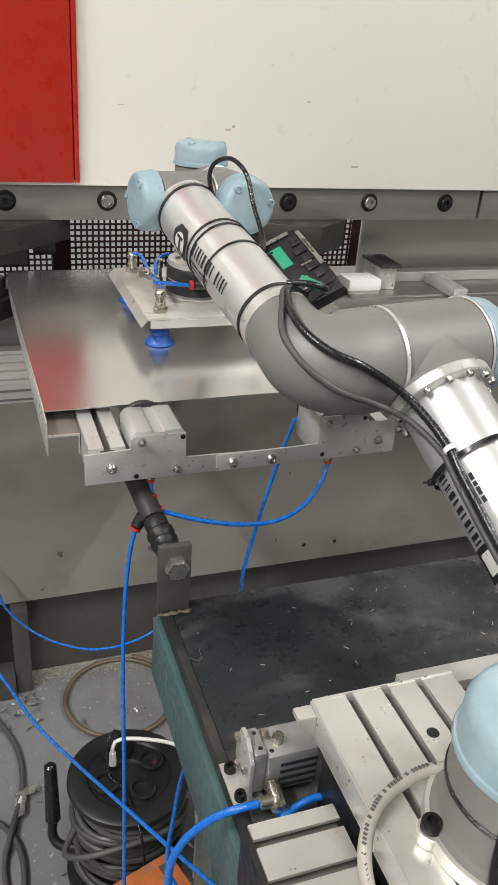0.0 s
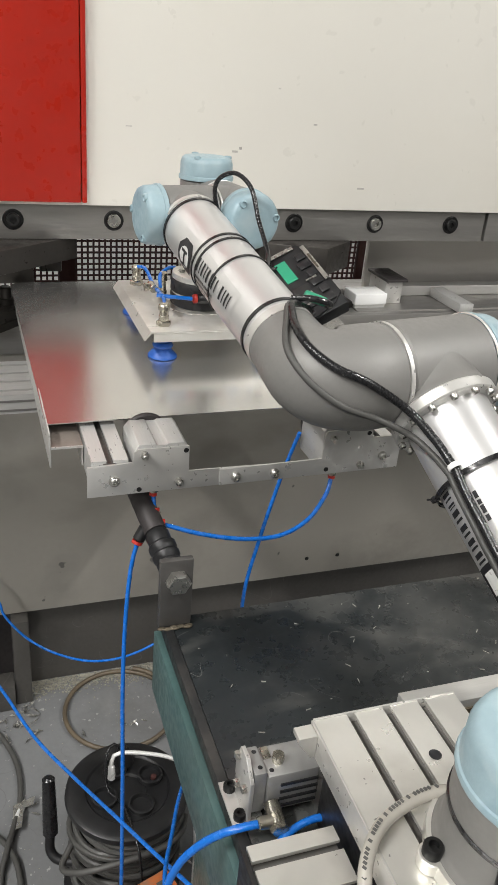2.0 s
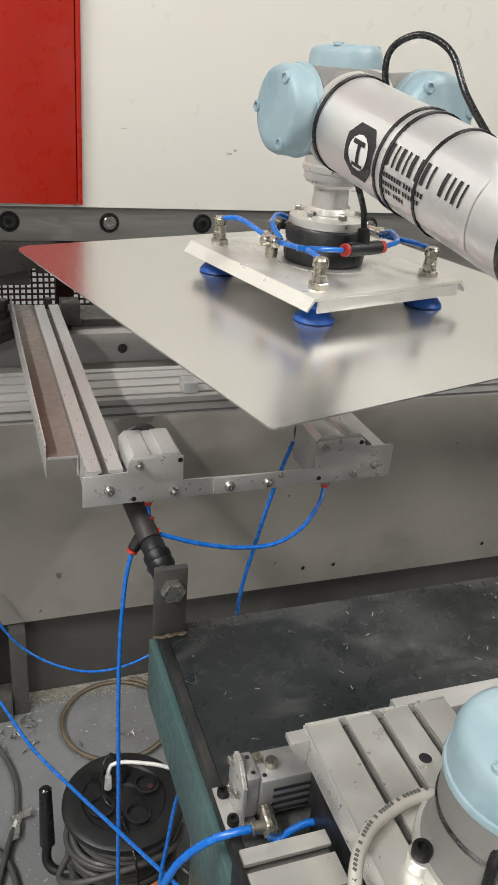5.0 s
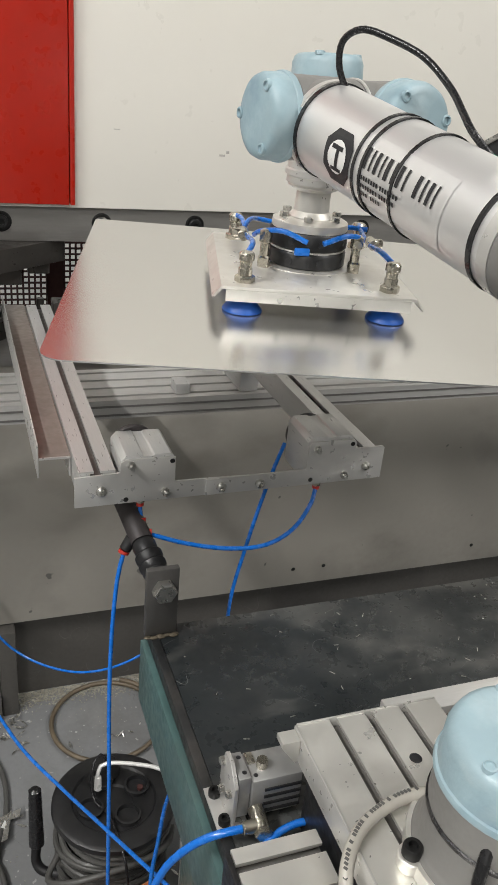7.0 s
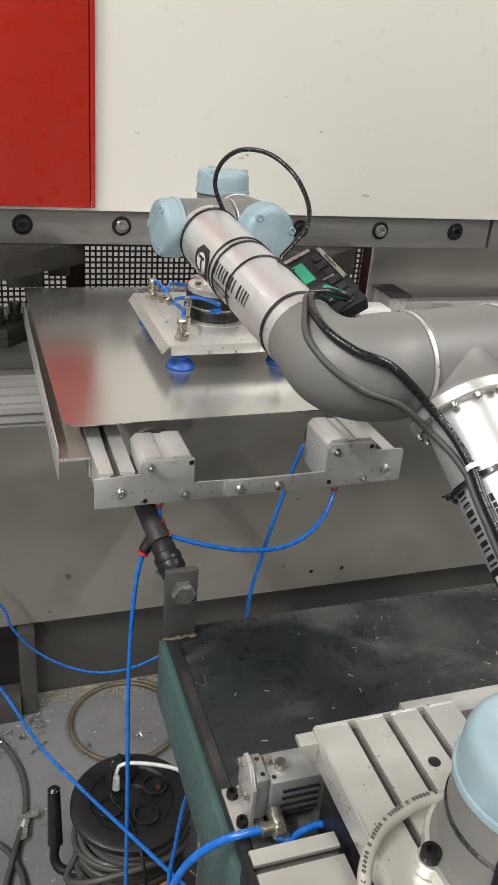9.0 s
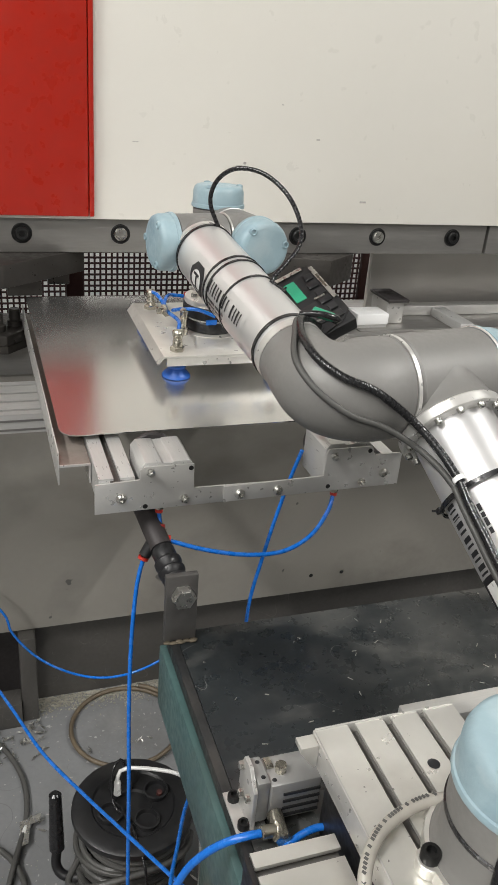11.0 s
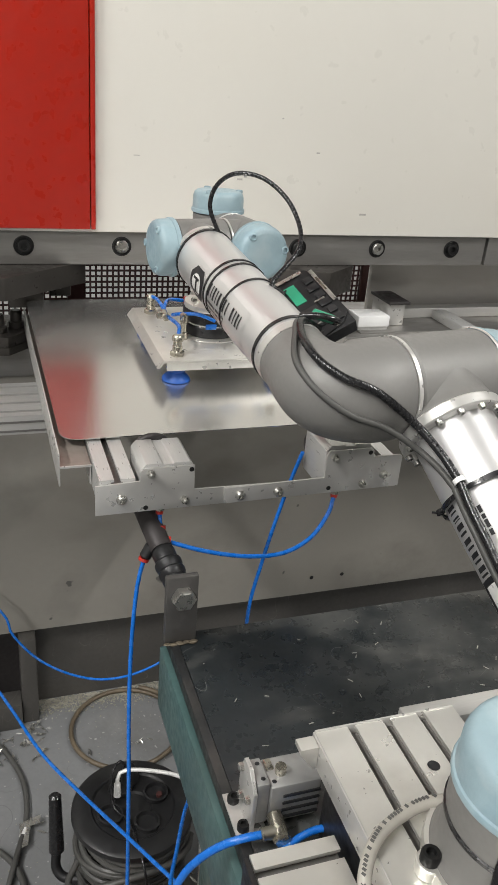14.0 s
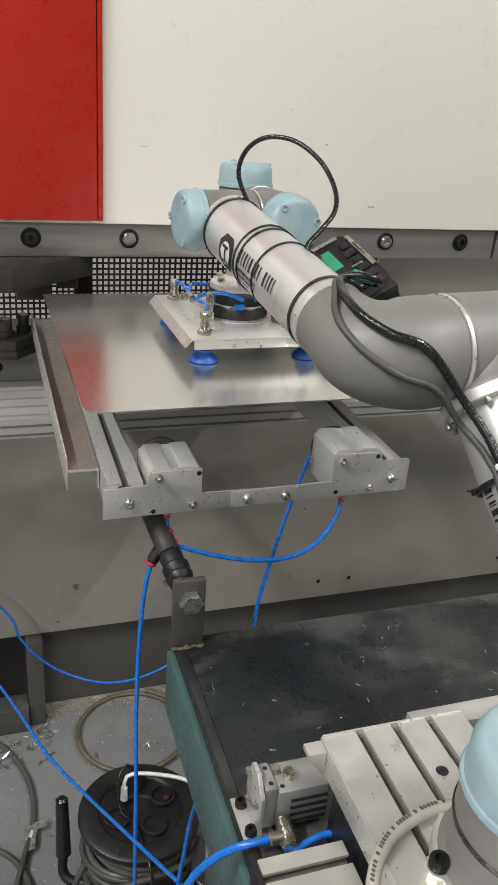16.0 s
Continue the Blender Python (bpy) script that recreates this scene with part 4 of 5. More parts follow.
tie = thing("tie_rod", "dark tie rod with ribbed bush between table and support arms", "tie rod")
a, b = Vector((-0.0645, -0.846, 1.001)), Vector((-0.100, -0.66, 1.083))
d = (b - a).normalized()
part("rod", rod(a + d * 0.07, b, 0.0155, seg=28), DARKIRON, tie)
bm = lathe([(0, 0), (0.013, 0), (0.013, 0.012), (0.017, 0.014), (0.0175, 0.020), (0.0150, 0.022), (0.0185, 0.026), (0.0190, 0.032), (0.0160, 0.035), (0.0190, 0.040), (0.0190, 0.047), (0.0160, 0.050), (0.0165, 0.064), (0.0135, 0.070), (0, 0.070)], a, b, 32)
part("bush", bm, BLACKPL, tie, "ribbed black bush")
part("sleeve", lathe([(0.0135, 0.001), (0.0172, 0.002), (0.0172, 0.0135), (0.0135, 0.0145)], a, b, 32), BOLT, tie)

# ---- pneumatic slide and robot mounting plate ----
slide = thing("mounting_plate", "aluminium T-slot plate that carries the robot", "mounting plate")
outline = [(x - 0.0085, z + 1.022) for x, z in slotted(0.1555, 0.012, 0.035, 0.0389, 0.0085, at=(0.0389, 0.0778, 0.1167))]
part("plate", prism(outline, -1.75, -1.1722, "y"), PLATE, slide, "milled aluminium plate with T-slots")
# strips in the three slots, coloured dark as their shade
for x in (0.0304, 0.0693, 0.1082):
    part("slot_shade_strip", box((x - 0.0084, -1.75, 1.0452), (x + 0.0084, -1.1724, 1.0462)), SLOT_SHADE, slide)
part("end_strip", box((-0.0085, -1.1720, 1.036), (0.147, -1.1702, 1.0585), 0.0004), RING, slide)
part("edge_strip", box((-0.0112, -1.75, 1.028), (-0.0088, -1.1722, 1.0585), 0.0004), RING, slide)
part("carriage", box((0.004, -1.74, 0.9265), (0.13, -1.185, 1.0215), 0.002), BLACKPL, slide, "black slide carriage")
for x, y in ((0.087, -1.238), (0.128, -1.232)):
    part("hole", lathe([(0, 0.0002), (0.0050, 0.0002), (0.0054, 0.0004), (0.0062, 0.0002)], (x, y, 1.0572), (x, y, 2), 18), INK, slide)
part("angle", prism([(-0.030, 1.056), (-0.0116, 1.056), (-0.0116, 1.030), (-0.0150, 1.028), (-0.0300, 1.050)], -1.190, -1.1745, "y"), PLATE, slide, "folded aluminium angle")

rail_x = thing("slide_profile", "aluminium profile with slots lying across the table", "profile")
outline = [(y - 1.560, z + 0.962) for y, z in slotted(0.316, 0.012, 0.038, 0.0395, 0.0085)]
part("profile", prism(outline, -0.0955, -0.0118, "x"), PLATE, rail_x, "milled aluminium profile")
# one strip per slot, its shade painted in
for k in range(8):
    y = -1.560 + 0.0395 * (k + 0.5)
    part("slot_shade_strip", box((-0.0953, y - 0.0084, 0.9882), (-0.0120, y + 0.0084, 0.9892)), SLOT_SHADE, rail_x)
part("end_cap", box((-0.1015, -1.562, 0.9265), (-0.0960, -1.245, 0.9985), 0.001), BLACKPL, rail_x, "black end cap")
part("riser", box((-0.090, -1.55, 0.9265), (-0.015, -1.26, 0.9615)), BLACKPL, rail_x)
back_bar = thing("rear_profile", "aluminium bar with brown edge lying on the table", "profile")
part("bar", box((0.155, -1.10, 0.930), (0.75, -1.07, 0.958), 0.001), ALU_X, back_bar)
part("brown_edge", box((0.155, -1.103, 0.9262), (0.75, -1.1005, 0.946)), BROWNHOSE, back_bar)

cyl = thing("compact_cylinder", "compact pneumatic cylinder with steel foot bracket on the table", "pneumatic cylinder")
part("body", box((-0.046, -1.168, 0.934), (0.010, -1.128, 0.985), 0.003), CYLGREY, cyl, "grey finned aluminium body")
for z in (0.940, 0.950, 0.960, 0.970):
    part("fin", box((-0.032, -1.1698, z), (0.009, -1.1682, z + 0.003)), BLACKPL, cyl)
for x, y in ((-0.052, -1.138), (-0.052, -1.158), (-0.040, -1.160)):
    part("port_hole", lathe([(0, 0.0003), (0.0022, 0.0003), (0.0026, 0.0)], (x, y, 0.9903 if x < -0.045 else 0.9853), (x, y, 9), 12), INK, cyl)
part("end_block", box((-0.060, -1.166, 0.935), (-0.0465, -1.130, 0.990), 0.002), CYLGREY, cyl)
part("clevis_plate", prism([(-1.170, 0.9275), (-1.126, 0.9275), (-1.126, 0.975), (-1.135, 0.999), (-1.152, 1.000), (-1.170, 0.982)], -0.0655, -0.0610, "x", bevel=0.0005), STAINLESS, cyl)
part("foot", box((-0.0795, -1.176, 0.9252), (-0.0465, -1.116, 0.9285), 0.0005), STAINLESS, cyl, "steel foot bracket")
for y in (-1.127, -1.163):
    part("screw", socket_screw(bmesh.new(), (-0.0705, y, 0.9286), (-0.0705, y, 2), 0.0065, 0.008), BLACKBOLT, cyl)
for y, z in ((-1.134, 0.986), (-1.160, 0.966), (-1.140, 0.952)):
    bm = bmesh.new()
    hexagon(bm, (-0.0655, y, z), (-2, y, z), 0.0048, 0.005)
    part("nut", bm, BOLT, cyl)
part("top_strap", box((-0.044, -1.146, 0.9852), (-0.036, -1.132, 0.9885), 0.001), BRASS, cyl)
part("rod_eye", rod((-0.030, -1.150, 0.985), (-0.030, -1.150, 0.994), 0.006, seg=16), BRASS, cyl)
bm = rod((-0.040, -1.168, 0.948), (-0.040, -1.192, 0.942), 0.0085, seg=20, bevel=0.001)
rod((-0.040, -1.186, 0.944), (-0.060, -1.186, 0.944), 0.0070, seg=18, bm=bm, bevel=0.001)
hexagon(bm, (-0.040, -1.192, 0.942), (-0.040, -2, 0.90), 0.0095, 0.006)
part("elbow_fitting", bm, BRASS, cyl, "nickel-plated elbow fitting")

# ---- robot supply cable and controller cable ----
supply = thing("robot_cable", "thick pale grey cable with a connector at the robot base", "cable")
part("cable", hose([(0.078, -1.292, 1.075), (0.054, -1.284, 1.070), (0.027, -1.287, 1.067), (-0.001, -1.299, 1.066), (-0.022, -1.318, 1.062), (-0.033, -1.339, 1.050), (-0.036, -1.37, 1.030)], 0.0060, 50, 16), LIGHTCABLE, supply)
part("connector", box((-0.060, -1.425, 1.0005), (-0.018, -1.362, 1.030), 0.004), PLATE, supply)
bm = bmesh.new()
pts = smooth_path([(0.078, -1.292, 1.075), (0.054, -1.284, 1.070), (0.027, -1.287, 1.067), (-0.001, -1.299, 1.066), (-0.022, -1.318, 1.062), (-0.033, -1.339, 1.050), (-0.036, -1.37, 1.030)], 50)
for k in range(6, 44):
    if k % 8 in (5, 7):
        continue
    p = pts[k] + Vector((-0.001, 0.001, 0.0066))
    box((-0.0012, -0.0018, 0), (0.0012, 0.0018, 0.0003), 0, bm, m=Matrix.Translation(p) @ pose(0, 0, 0, 0, -20, 30))
tagged(part("print", bm, GREYCABLE, supply, "tiny printed marks"), kind="stuff")
cable = single("base_cable", hose([(0.10, -1.395, 1.17), (0.076, -1.385, 1.155), (0.055, -1.383, 1.139), (0.042, -1.392, 1.115), (0.034, -1.405, 1.085), (0.034, -1.425, 1.064)], 0.005, 30), BLACK, "black cable draped beside the robot base", "cable")

# ---- blue air hoses of the pushers ----
y_fit = thing("hose_splitter", "black push-in Y splitter with red rings for blue hoses", "hose fitting")
bm = rod((-0.088, -0.770, 1.030), (-0.074, -0.757, 1.045), 0.010, 0.008, seg=18, bevel=0.002)
rod((-0.088, -0.770, 1.030), (-0.099, -0.774, 1.012), 0.0085, seg=18, bevel=0.002, bm=bm)
rod((-0.084, -0.768, 1.034), (-0.066, -0.772, 1.033), 0.0085, seg=18, bevel=0.002, bm=bm)
part("body", bm, BLACKPL, y_fit)
for p, q in (((-0.0992, -0.7742, 1.0118), (-0.101, -0.775, 1.008)), ((-0.0658, -0.772, 1.033), (-0.062, -0.7728, 1.0328)), ((-0.0738, -0.7568, 1.0452), (-0.0732, -0.7545, 1.050))):
    part("release_ring", rod(p, q, 0.0078, seg=16), REDRING, y_fit)


def air_hose(points, label, r=0.0031, mat_=BLUE, n=50, name="air_hose"):
    return single(name, hose(points, r, n), mat_, label, "hose", "blue air hoses" if mat_ is BLUE else "")


air_hose([(-0.0732, -0.7545, 1.050), (-0.0728, -0.748, 1.058), (-0.0728, -0.745, 1.066)], "short blue air hose under a pusher", n=12)
air_hose([(-0.099, -0.774, 1.011), (-0.110, -0.784, 0.975), (-0.121, -0.806, 0.90), (-0.129, -0.835, 0.80), (-0.134, -0.87, 0.65), (-0.140, -0.90, 0.40), (-0.15, -0.93, 0.15), (-0.17, -0.96, 0.02)], "blue air hose hanging straight to the floor", 0.0031)
air_hose([(-0.064, -0.773, 1.033), (-0.010, -0.782, 1.016), (0.050, -0.788, 1.004), (0.105, -0.788, 1.003), (0.150, -0.778, 1.018), (0.182, -0.760, 1.045), (0.1945, -0.746, 1.066)], "blue air hose sagging between the pushers", 0.0033)
air_hose([(0.156, -0.700, 1.120), (0.148, -0.690, 1.075), (0.131, -0.690, 1.01), (0.108, -0.700, 0.93), (0.088, -0.710, 0.84), (0.085, -0.72, 0.70), (0.08, -0.73, 0.02)], "blue air hose running down behind the table", 0.0031)
air_hose([(-0.42, 0.0, 0.55), (-0.293, -0.079, 0.427), (-0.271, -0.096, 0.370), (-0.223, -0.122, 0.314), (-0.159, -0.146, 0.275), (-0.081, -0.166, 0.253), (0.001, -0.174, 0.257), (0.087, -0.171, 0.287), (0.17, -0.16, 0.34)], "blue air hose sagging in front of the press plinth", 0.0031)
air_hose([(-0.38, -0.28, 0.50), (-0.324, -0.386, 0.496), (-0.286, -0.506, 0.520), (-0.240, -0.636, 0.528), (-0.184, -0.763, 0.552), (-0.140, -0.877, 0.591), (-0.098, -0.990, 0.632), (-0.06, -1.10, 0.68)], "blue air hose crossing over the cable reel", 0.0031)
air_hose([(0.02, -0.72, 0.56), (-0.018, -0.809, 0.582), (-0.051, -0.880, 0.611), (-0.080, -0.954, 0.638), (-0.108, -1.028, 0.666), (-0.12, -1.09, 0.68)], "blue air hose beside the table frame", 0.0031)
air_hose([(-0.060, -1.186, 0.944), (-0.078, -1.184, 0.942), (-0.100, -1.178, 0.930), (-0.121, -1.172, 0.908), (-0.136, -1.168, 0.880), (-0.146, -1.170, 0.84), (-0.15, -1.18, 0.70), (-0.16, -1.2, 0.4)], "thick blue air hose from the cylinder over the table edge", 0.0043)
air_hose([(0.012, -1.196, 0.945), (-0.006, -1.194, 0.943), (-0.026, -1.196, 0.937), (-0.048, -1.206, 0.931), (-0.075, -1.23, 0.9310)], "blue air hose under the mounting plate", 0.0040)
air_hose([(-0.105, -1.02, 0.62), (-0.10, -1.08, 0.64), (-0.115, -1.13, 0.67), (-0.16, -1.15, 0.66)], "blue air hose loop beside the table", 0.0040)

# ---- cable reel on the floor ----
reel = thing("cable_reel", "black plastic cable reel wound with dark cable, standing on the floor", "cable reel", at=Matrix.Translation((-0.078, -0.590, 0.0)) @ pose(0, 0, 0, -2, 2, 0))
RR = 0.121
rows = [(0, 0.283), (0.035, 0.283), (0.038, 0.288), (0.080, 0.288), (0.084, 0.292), (RR - 0.008, 0.292), (RR, 0.287), (RR + 0.001, 0.277), (RR - 0.004, 0.272), (0.06, 0.270), (0.06, 0.05), (RR - 0.004, 0.045), (RR, 0.040), (RR, 0.030), (RR - 0.008, 0.026), (0, 0.026)]
part("drum", lathe(rows, seg=64), BLACKPL, reel, "black plastic drum")
part("foot", lathe([(0.07, 0.0), (0.10, 0.0), (0.10, 0.020), (0.07, 0.0255)], seg=48), BLACKPL, reel)
rng = random.Random(11)
for k in range(15):
    z0, r0, ph = 0.06 + 0.0140 * k, 0.100 + 0.008 * ((k * 7) % 3) / 2, rng.uniform(0, 6)
    pts = []
    for j in range(37):
        a = 2 * math.pi * j / 36
        pts.append(Vector(((r0 + 0.004 * math.sin(2 * a + ph)) * math.cos(a), (r0 + 0.004 * math.sin(2 * a + ph)) * math.sin(a), z0 + 0.009 * math.sin(a + ph) + 0.004 * math.sin(3 * a + ph))))
    part("cable_turn", sweep(pts, 0.0062, 8), GREYCABLE, reel, "dark grey wound cable" if k == 0 else "")
part("loose_turn", hose([(-0.112, -0.03, 0.20), (-0.135, -0.07, 0.19), (-0.105, -0.105, 0.212), (-0.04, -0.118, 0.232), (0.04, -0.112, 0.240), (0.09, -0.085, 0.236), (0.12, -0.02, 0.20)], 0.0065, 40), GREYCABLE, reel)
for k in range(4):
    ang = radians(20 + 90 * k)
    x, y = 0.052 * math.cos(ang), 0.052 * math.sin(ang)
    part("socket", lathe([(0.024, 0.0), (0.0255, 0.010), (0.0215, 0.011), (0.0200, 0.002), (0, 0.001)], (x, y, 0.2885), (x, y, 1), 28), BLACKPL, reel, "round power socket")
part("plug", rod((0.005, 0.062, 0.292), (0.000, 0.060, 0.335), 0.019, 0.013, seg=20, bevel=0.004), BLACKPL, reel, "black power plug")
part("reset_button", rod((0.055, 0.012, 0.288), (0.055, 0.012, 0.296), 0.006, seg=14), MAROON, reel)
bm = rod((-0.148, 0.052, 0.30), (-0.146, 0.030, 0.165), 0.0125, 0.0155, seg=20, bevel=0.005)
part("crank_grip", bm, BLACK, reel, "black rubber crank grip")
part("crank_arm", hose([(-0.146, 0.030, 0.17), (-0.148, 0.022, 0.135), (-0.135, 0.008, 0.118), (-0.10, -0.005, 0.115)], 0.010, 20), BLACKPL, reel)
for x in (0.10,):
    part("frame_bar", hose([(x * 1.15, 0.09, 0.0), (x * 1.25, 0.04, 0.16), (x * 1.25, -0.02, 0.30)], 0.009, 16), BLACKPL, reel)
white = single("white_cable", hose([(-0.095, -0.552, 0.292), (-0.094, -0.545, 0.330), (-0.080, -0.540, 0.345), (-0.03, -0.552, 0.345), (0.03, -0.575, 0.335), (0.06, -0.60, 0.30), (0.065, -0.63, 0.15), (0.06, -0.65, 0.01)], 0.0042, 40), PAPER, "white cable plugged into the cable reel", "cable")
plug = single("white_plug", rod((-0.095, -0.552, 0.2905), (-0.094, -0.546, 0.322), 0.008, 0.0065, seg=16, bevel=0.002), PAPER, "white power plug in the cable reel", "plug")
thin = single("thin_black_cable", hose([(-0.070, -0.530, 0.335), (-0.085, -0.530, 0.362), (-0.104, -0.545, 0.350), (-0.108, -0.580, 0.300), (-0.085, -0.62, 0.296), (-0.075, -0.69, 0.292), (-0.070, -0.725, 0.26), (-0.066, -0.73, 0.15), (-0.07, -0.735, 0.01)], 0.0028, 50), BLACK, "thin black cable lying over the reel", "cable")

# ---- loose things on the floor ----
ring = []
for k in range(49):
    a = 2 * math.pi * k / 48 * 1.12 + 0.4
    ring.append(Vector((0.006 + (0.143 + 0.004 * k / 48) * math.cos(a), -0.098 + (0.141 + 0.003 * k / 48) * math.sin(a), 0.0065 + 0.012 * (k / 48))))
single("coiled_hose", sweep(ring, 0.0062, 12), BROWNHOSE, "brown stained hose lying in a coil on the floor", "hose")
single("floor_cable", hose([(-0.55, -0.02, 0.012), (-0.40, -0.03, 0.010), (-0.325, -0.08, 0.010), (-0.272, -0.20, 0.009), (-0.268, -0.32, 0.010), (-0.30, -0.44, 0.020), (-0.322, -0.52, 0.010), (-0.31, -0.60, 0.009), (-0.26, -0.68, 0.009)], 0.0066, 60), GREYCABLE, "dark grey cable lying on the floor", "cable")
single("floor_cable", hose([(-0.48, -0.33, 0.009), (-0.38, -0.36, 0.009), (-0.315, -0.42, 0.010), (-0.285, -0.50, 0.012), (-0.292, -0.60, 0.009), (-0.35, -0.72, 0.009), (-0.5, -0.8, 0.009)], 0.0066, 60), GREYCABLE, "dark grey cable crossing another on the floor", "cable")
tag = thing("cable_tag", "crumpled clear tape tag round a floor cable", "tape")
part("flag", prism([(-0.285, -0.345), (-0.235, -0.330), (-0.240, -0.352), (-0.262, -0.356), (-0.270, -0.405), (-0.288, -0.410)], 0.0195, 0.0203, "z"), CHIP, tag)
part("wrap", rod((-0.268, -0.345, 0.010), (-0.279, -0.375, 0.012), 0.0098, seg=14), PAPER, tag)
crate = thing("orange_crate", "worn orange plastic crate standing beside the cable reel", "crate", at=pose(-0.036, -0.777, 0.0, 0, 0, 18))
part("body", box((-0.160, -0.074, 0.0), (0.0, 0.0, 0.284), 0.004), ORANGE, crate)
part("lid", box((-0.163, -0.077, 0.2845), (0.003, 0.003, 0.302), 0.004), ORANGE, crate, "scuffed orange lid")
part("lid_panel", box((-0.150, -0.066, 0.3025), (-0.012, -0.010, 0.3040), 0.0006), ORANGE, crate)
part("lid_slot", box((-0.030, -0.046, 0.3043), (-0.018, -0.016, 0.3050)), GREYCABLE, crate)
rng = random.Random(21)
bm = bmesh.new()
for k in range(2600):
    near = rng.random()
    if near < 0.86:
        x, y = rng.uniform(-0.22, 0.24), 0.062 - abs(rng.gauss(0, 0.028))
    else:
        x, y = rng.uniform(-0.45, 0.2), rng.uniform(-0.62, 0.05)
    s = rng.uniform(0.0008, 0.0028) if near < 0.86 else rng.uniform(0.0005, 0.0014)
    box((-s, -s * 0.6, 0), (s, s * 0.6, s * 0.9), 0, bm, m=Matrix.Translation((x, y, 0.0004)) @ pose(0, 0, 0, 0, 0, rng.uniform(0, 180)))
tagged(part("floor_debris", bm, DUST), "pale crumbs and dust on the floor along the press", "debris", kind="stuff")
bm = bmesh.new()
for k in range(230):
    x, y = (rng.uniform(-0.55, -0.20), rng.uniform(-0.16, 0.02)) if k < 205 else (rng.uniform(-0.40, 0.15), rng.uniform(-0.65, -0.1))
    s, tilt = rng.uniform(0.004, 0.016), rng.uniform(-25, 25)
    m = Matrix.Translation((x, y, 0.004 + rng.uniform(0, 0.010))) @ pose(0, 0, 0, tilt, rng.uniform(-25, 25), rng.uniform(0, 360))
    pts = [m @ Vector(p) for p in ((-s, -0.0015, 0), (s * 0.2, -s * 0.25, 0), (s, 0.001, 0), (s * 0.1, s * 0.2, 0))]
    low = [bm.verts.new(p) for p in pts]
    high = [bm.verts.new(p + Vector((0, 0, 0.0007))) for p in pts]
    bm.faces.new(low[::-1]), bm.faces.new(high)
    for i in range(4):
        bm.faces.new((low[i], low[(i + 1) % 4], high[(i + 1) % 4], high[i]))
tagged(part("metal_swarf", bm, CHIP), "bright curled metal offcuts scattered on the floor", "swarf", kind="stuff")

# ---- hoses on the robot that bend as it moves: chains of short stiff pieces ----
def chain(name, count, length, r, mat_, parent, label):
    first = part(name, lathe([(0, -0.001), (r, -0.001), (r, length), (0, length)], seg=12), mat_, parent, label)
    made = [first]
    for _ in range(count - 1):
        ob = new(name, first.data)
        ob.parent = parent
        made.append(ob)
    return made


LOOP_A = [(0.026, 0.037, 0.219), (0.031, 0.053, 0.257), (0.053, 0.058, 0.306), (0.082, 0.058, 0.343), (0.088, 0.049, 0.379), (0.072, 0.034, 0.398), (0.048, 0.029, 0.394), (0.013, 0.041, 0.380), (-0.016, 0.064, 0.372)]
LOOP_HIGH = [(0.038, 0.028, 0.192), (0.053, 0.014, 0.207), (0.062, 0.020, 0.231), (0.075, 0.025, 0.261), (0.091, 0.020, 0.300), (0.098, 0.006, 0.336), (0.099, -0.007, 0.367), (0.085, -0.015, 0.383), (0.062, -0.011, 0.386), (0.042, 0.001, 0.382), (0.024, 0.021, 0.378)]
LOOP_B = [(0.036, 0.030, 0.190), (0.045, 0.017, 0.205), (0.063, 0.043, 0.220), (0.080, 0.069, 0.238), (0.100, 0.081, 0.267), (0.123, 0.078, 0.311), (0.137, 0.058, 0.354), (0.132, 0.031, 0.387), (0.110, 0.011, 0.403), (0.080, 0.002, 0.401), (0.051, 0.011, 0.389), (0.019, 0.029, 0.374)]
loop_pieces = chain("hose_piece", 56, 0.0068, 0.0033, BLACK, forearm, "black air hose loop")
cable_one = chain("cable_piece", 52, 0.0078, 0.0050, BLACK, forearm, "glossy black cable")
cable_two = chain("cable_piece", 52, 0.0078, 0.0040, GREYCABLE, forearm, "dark grey cable")


part("arm_cable", hose([(0.0264, -0.0834, 0.2952), (0.0231, -0.0851, 0.2647), (0.0223, -0.0855, 0.2282), (0.0203, -0.0861, 0.1868), (0.020, -0.087, 0.09), (0.025, -0.088, 0.03)], 0.0050, 30), BLACK, upper_arm, "glossy black cable")
part("arm_cable", hose([(0.0168, -0.0866, 0.2963), (0.0140, -0.0875, 0.2679), (0.0125, -0.0878, 0.2324), (0.0105, -0.0880, 0.1906), (0.010, -0.088, 0.06)], 0.0040, 30), GREYCABLE, upper_arm, "dark grey cable")
part("white_tie", lathe([(0.006, -0.003), (0.0075, -0.003), (0.0075, 0.003), (0.006, 0.003)], (0.0262, -0.0836, 0.300), (0.0257, -0.0840, 0.3107), 16), NYLON, upper_arm, "white tape round the cable")


def lay(pieces, path):
    out = []
    for a, b in zip(path, path[1:]):
        out.append(Matrix.Translation(a) @ (b - a).to_track_quat("Z", "Y").to_matrix().to_4x4())
    return out


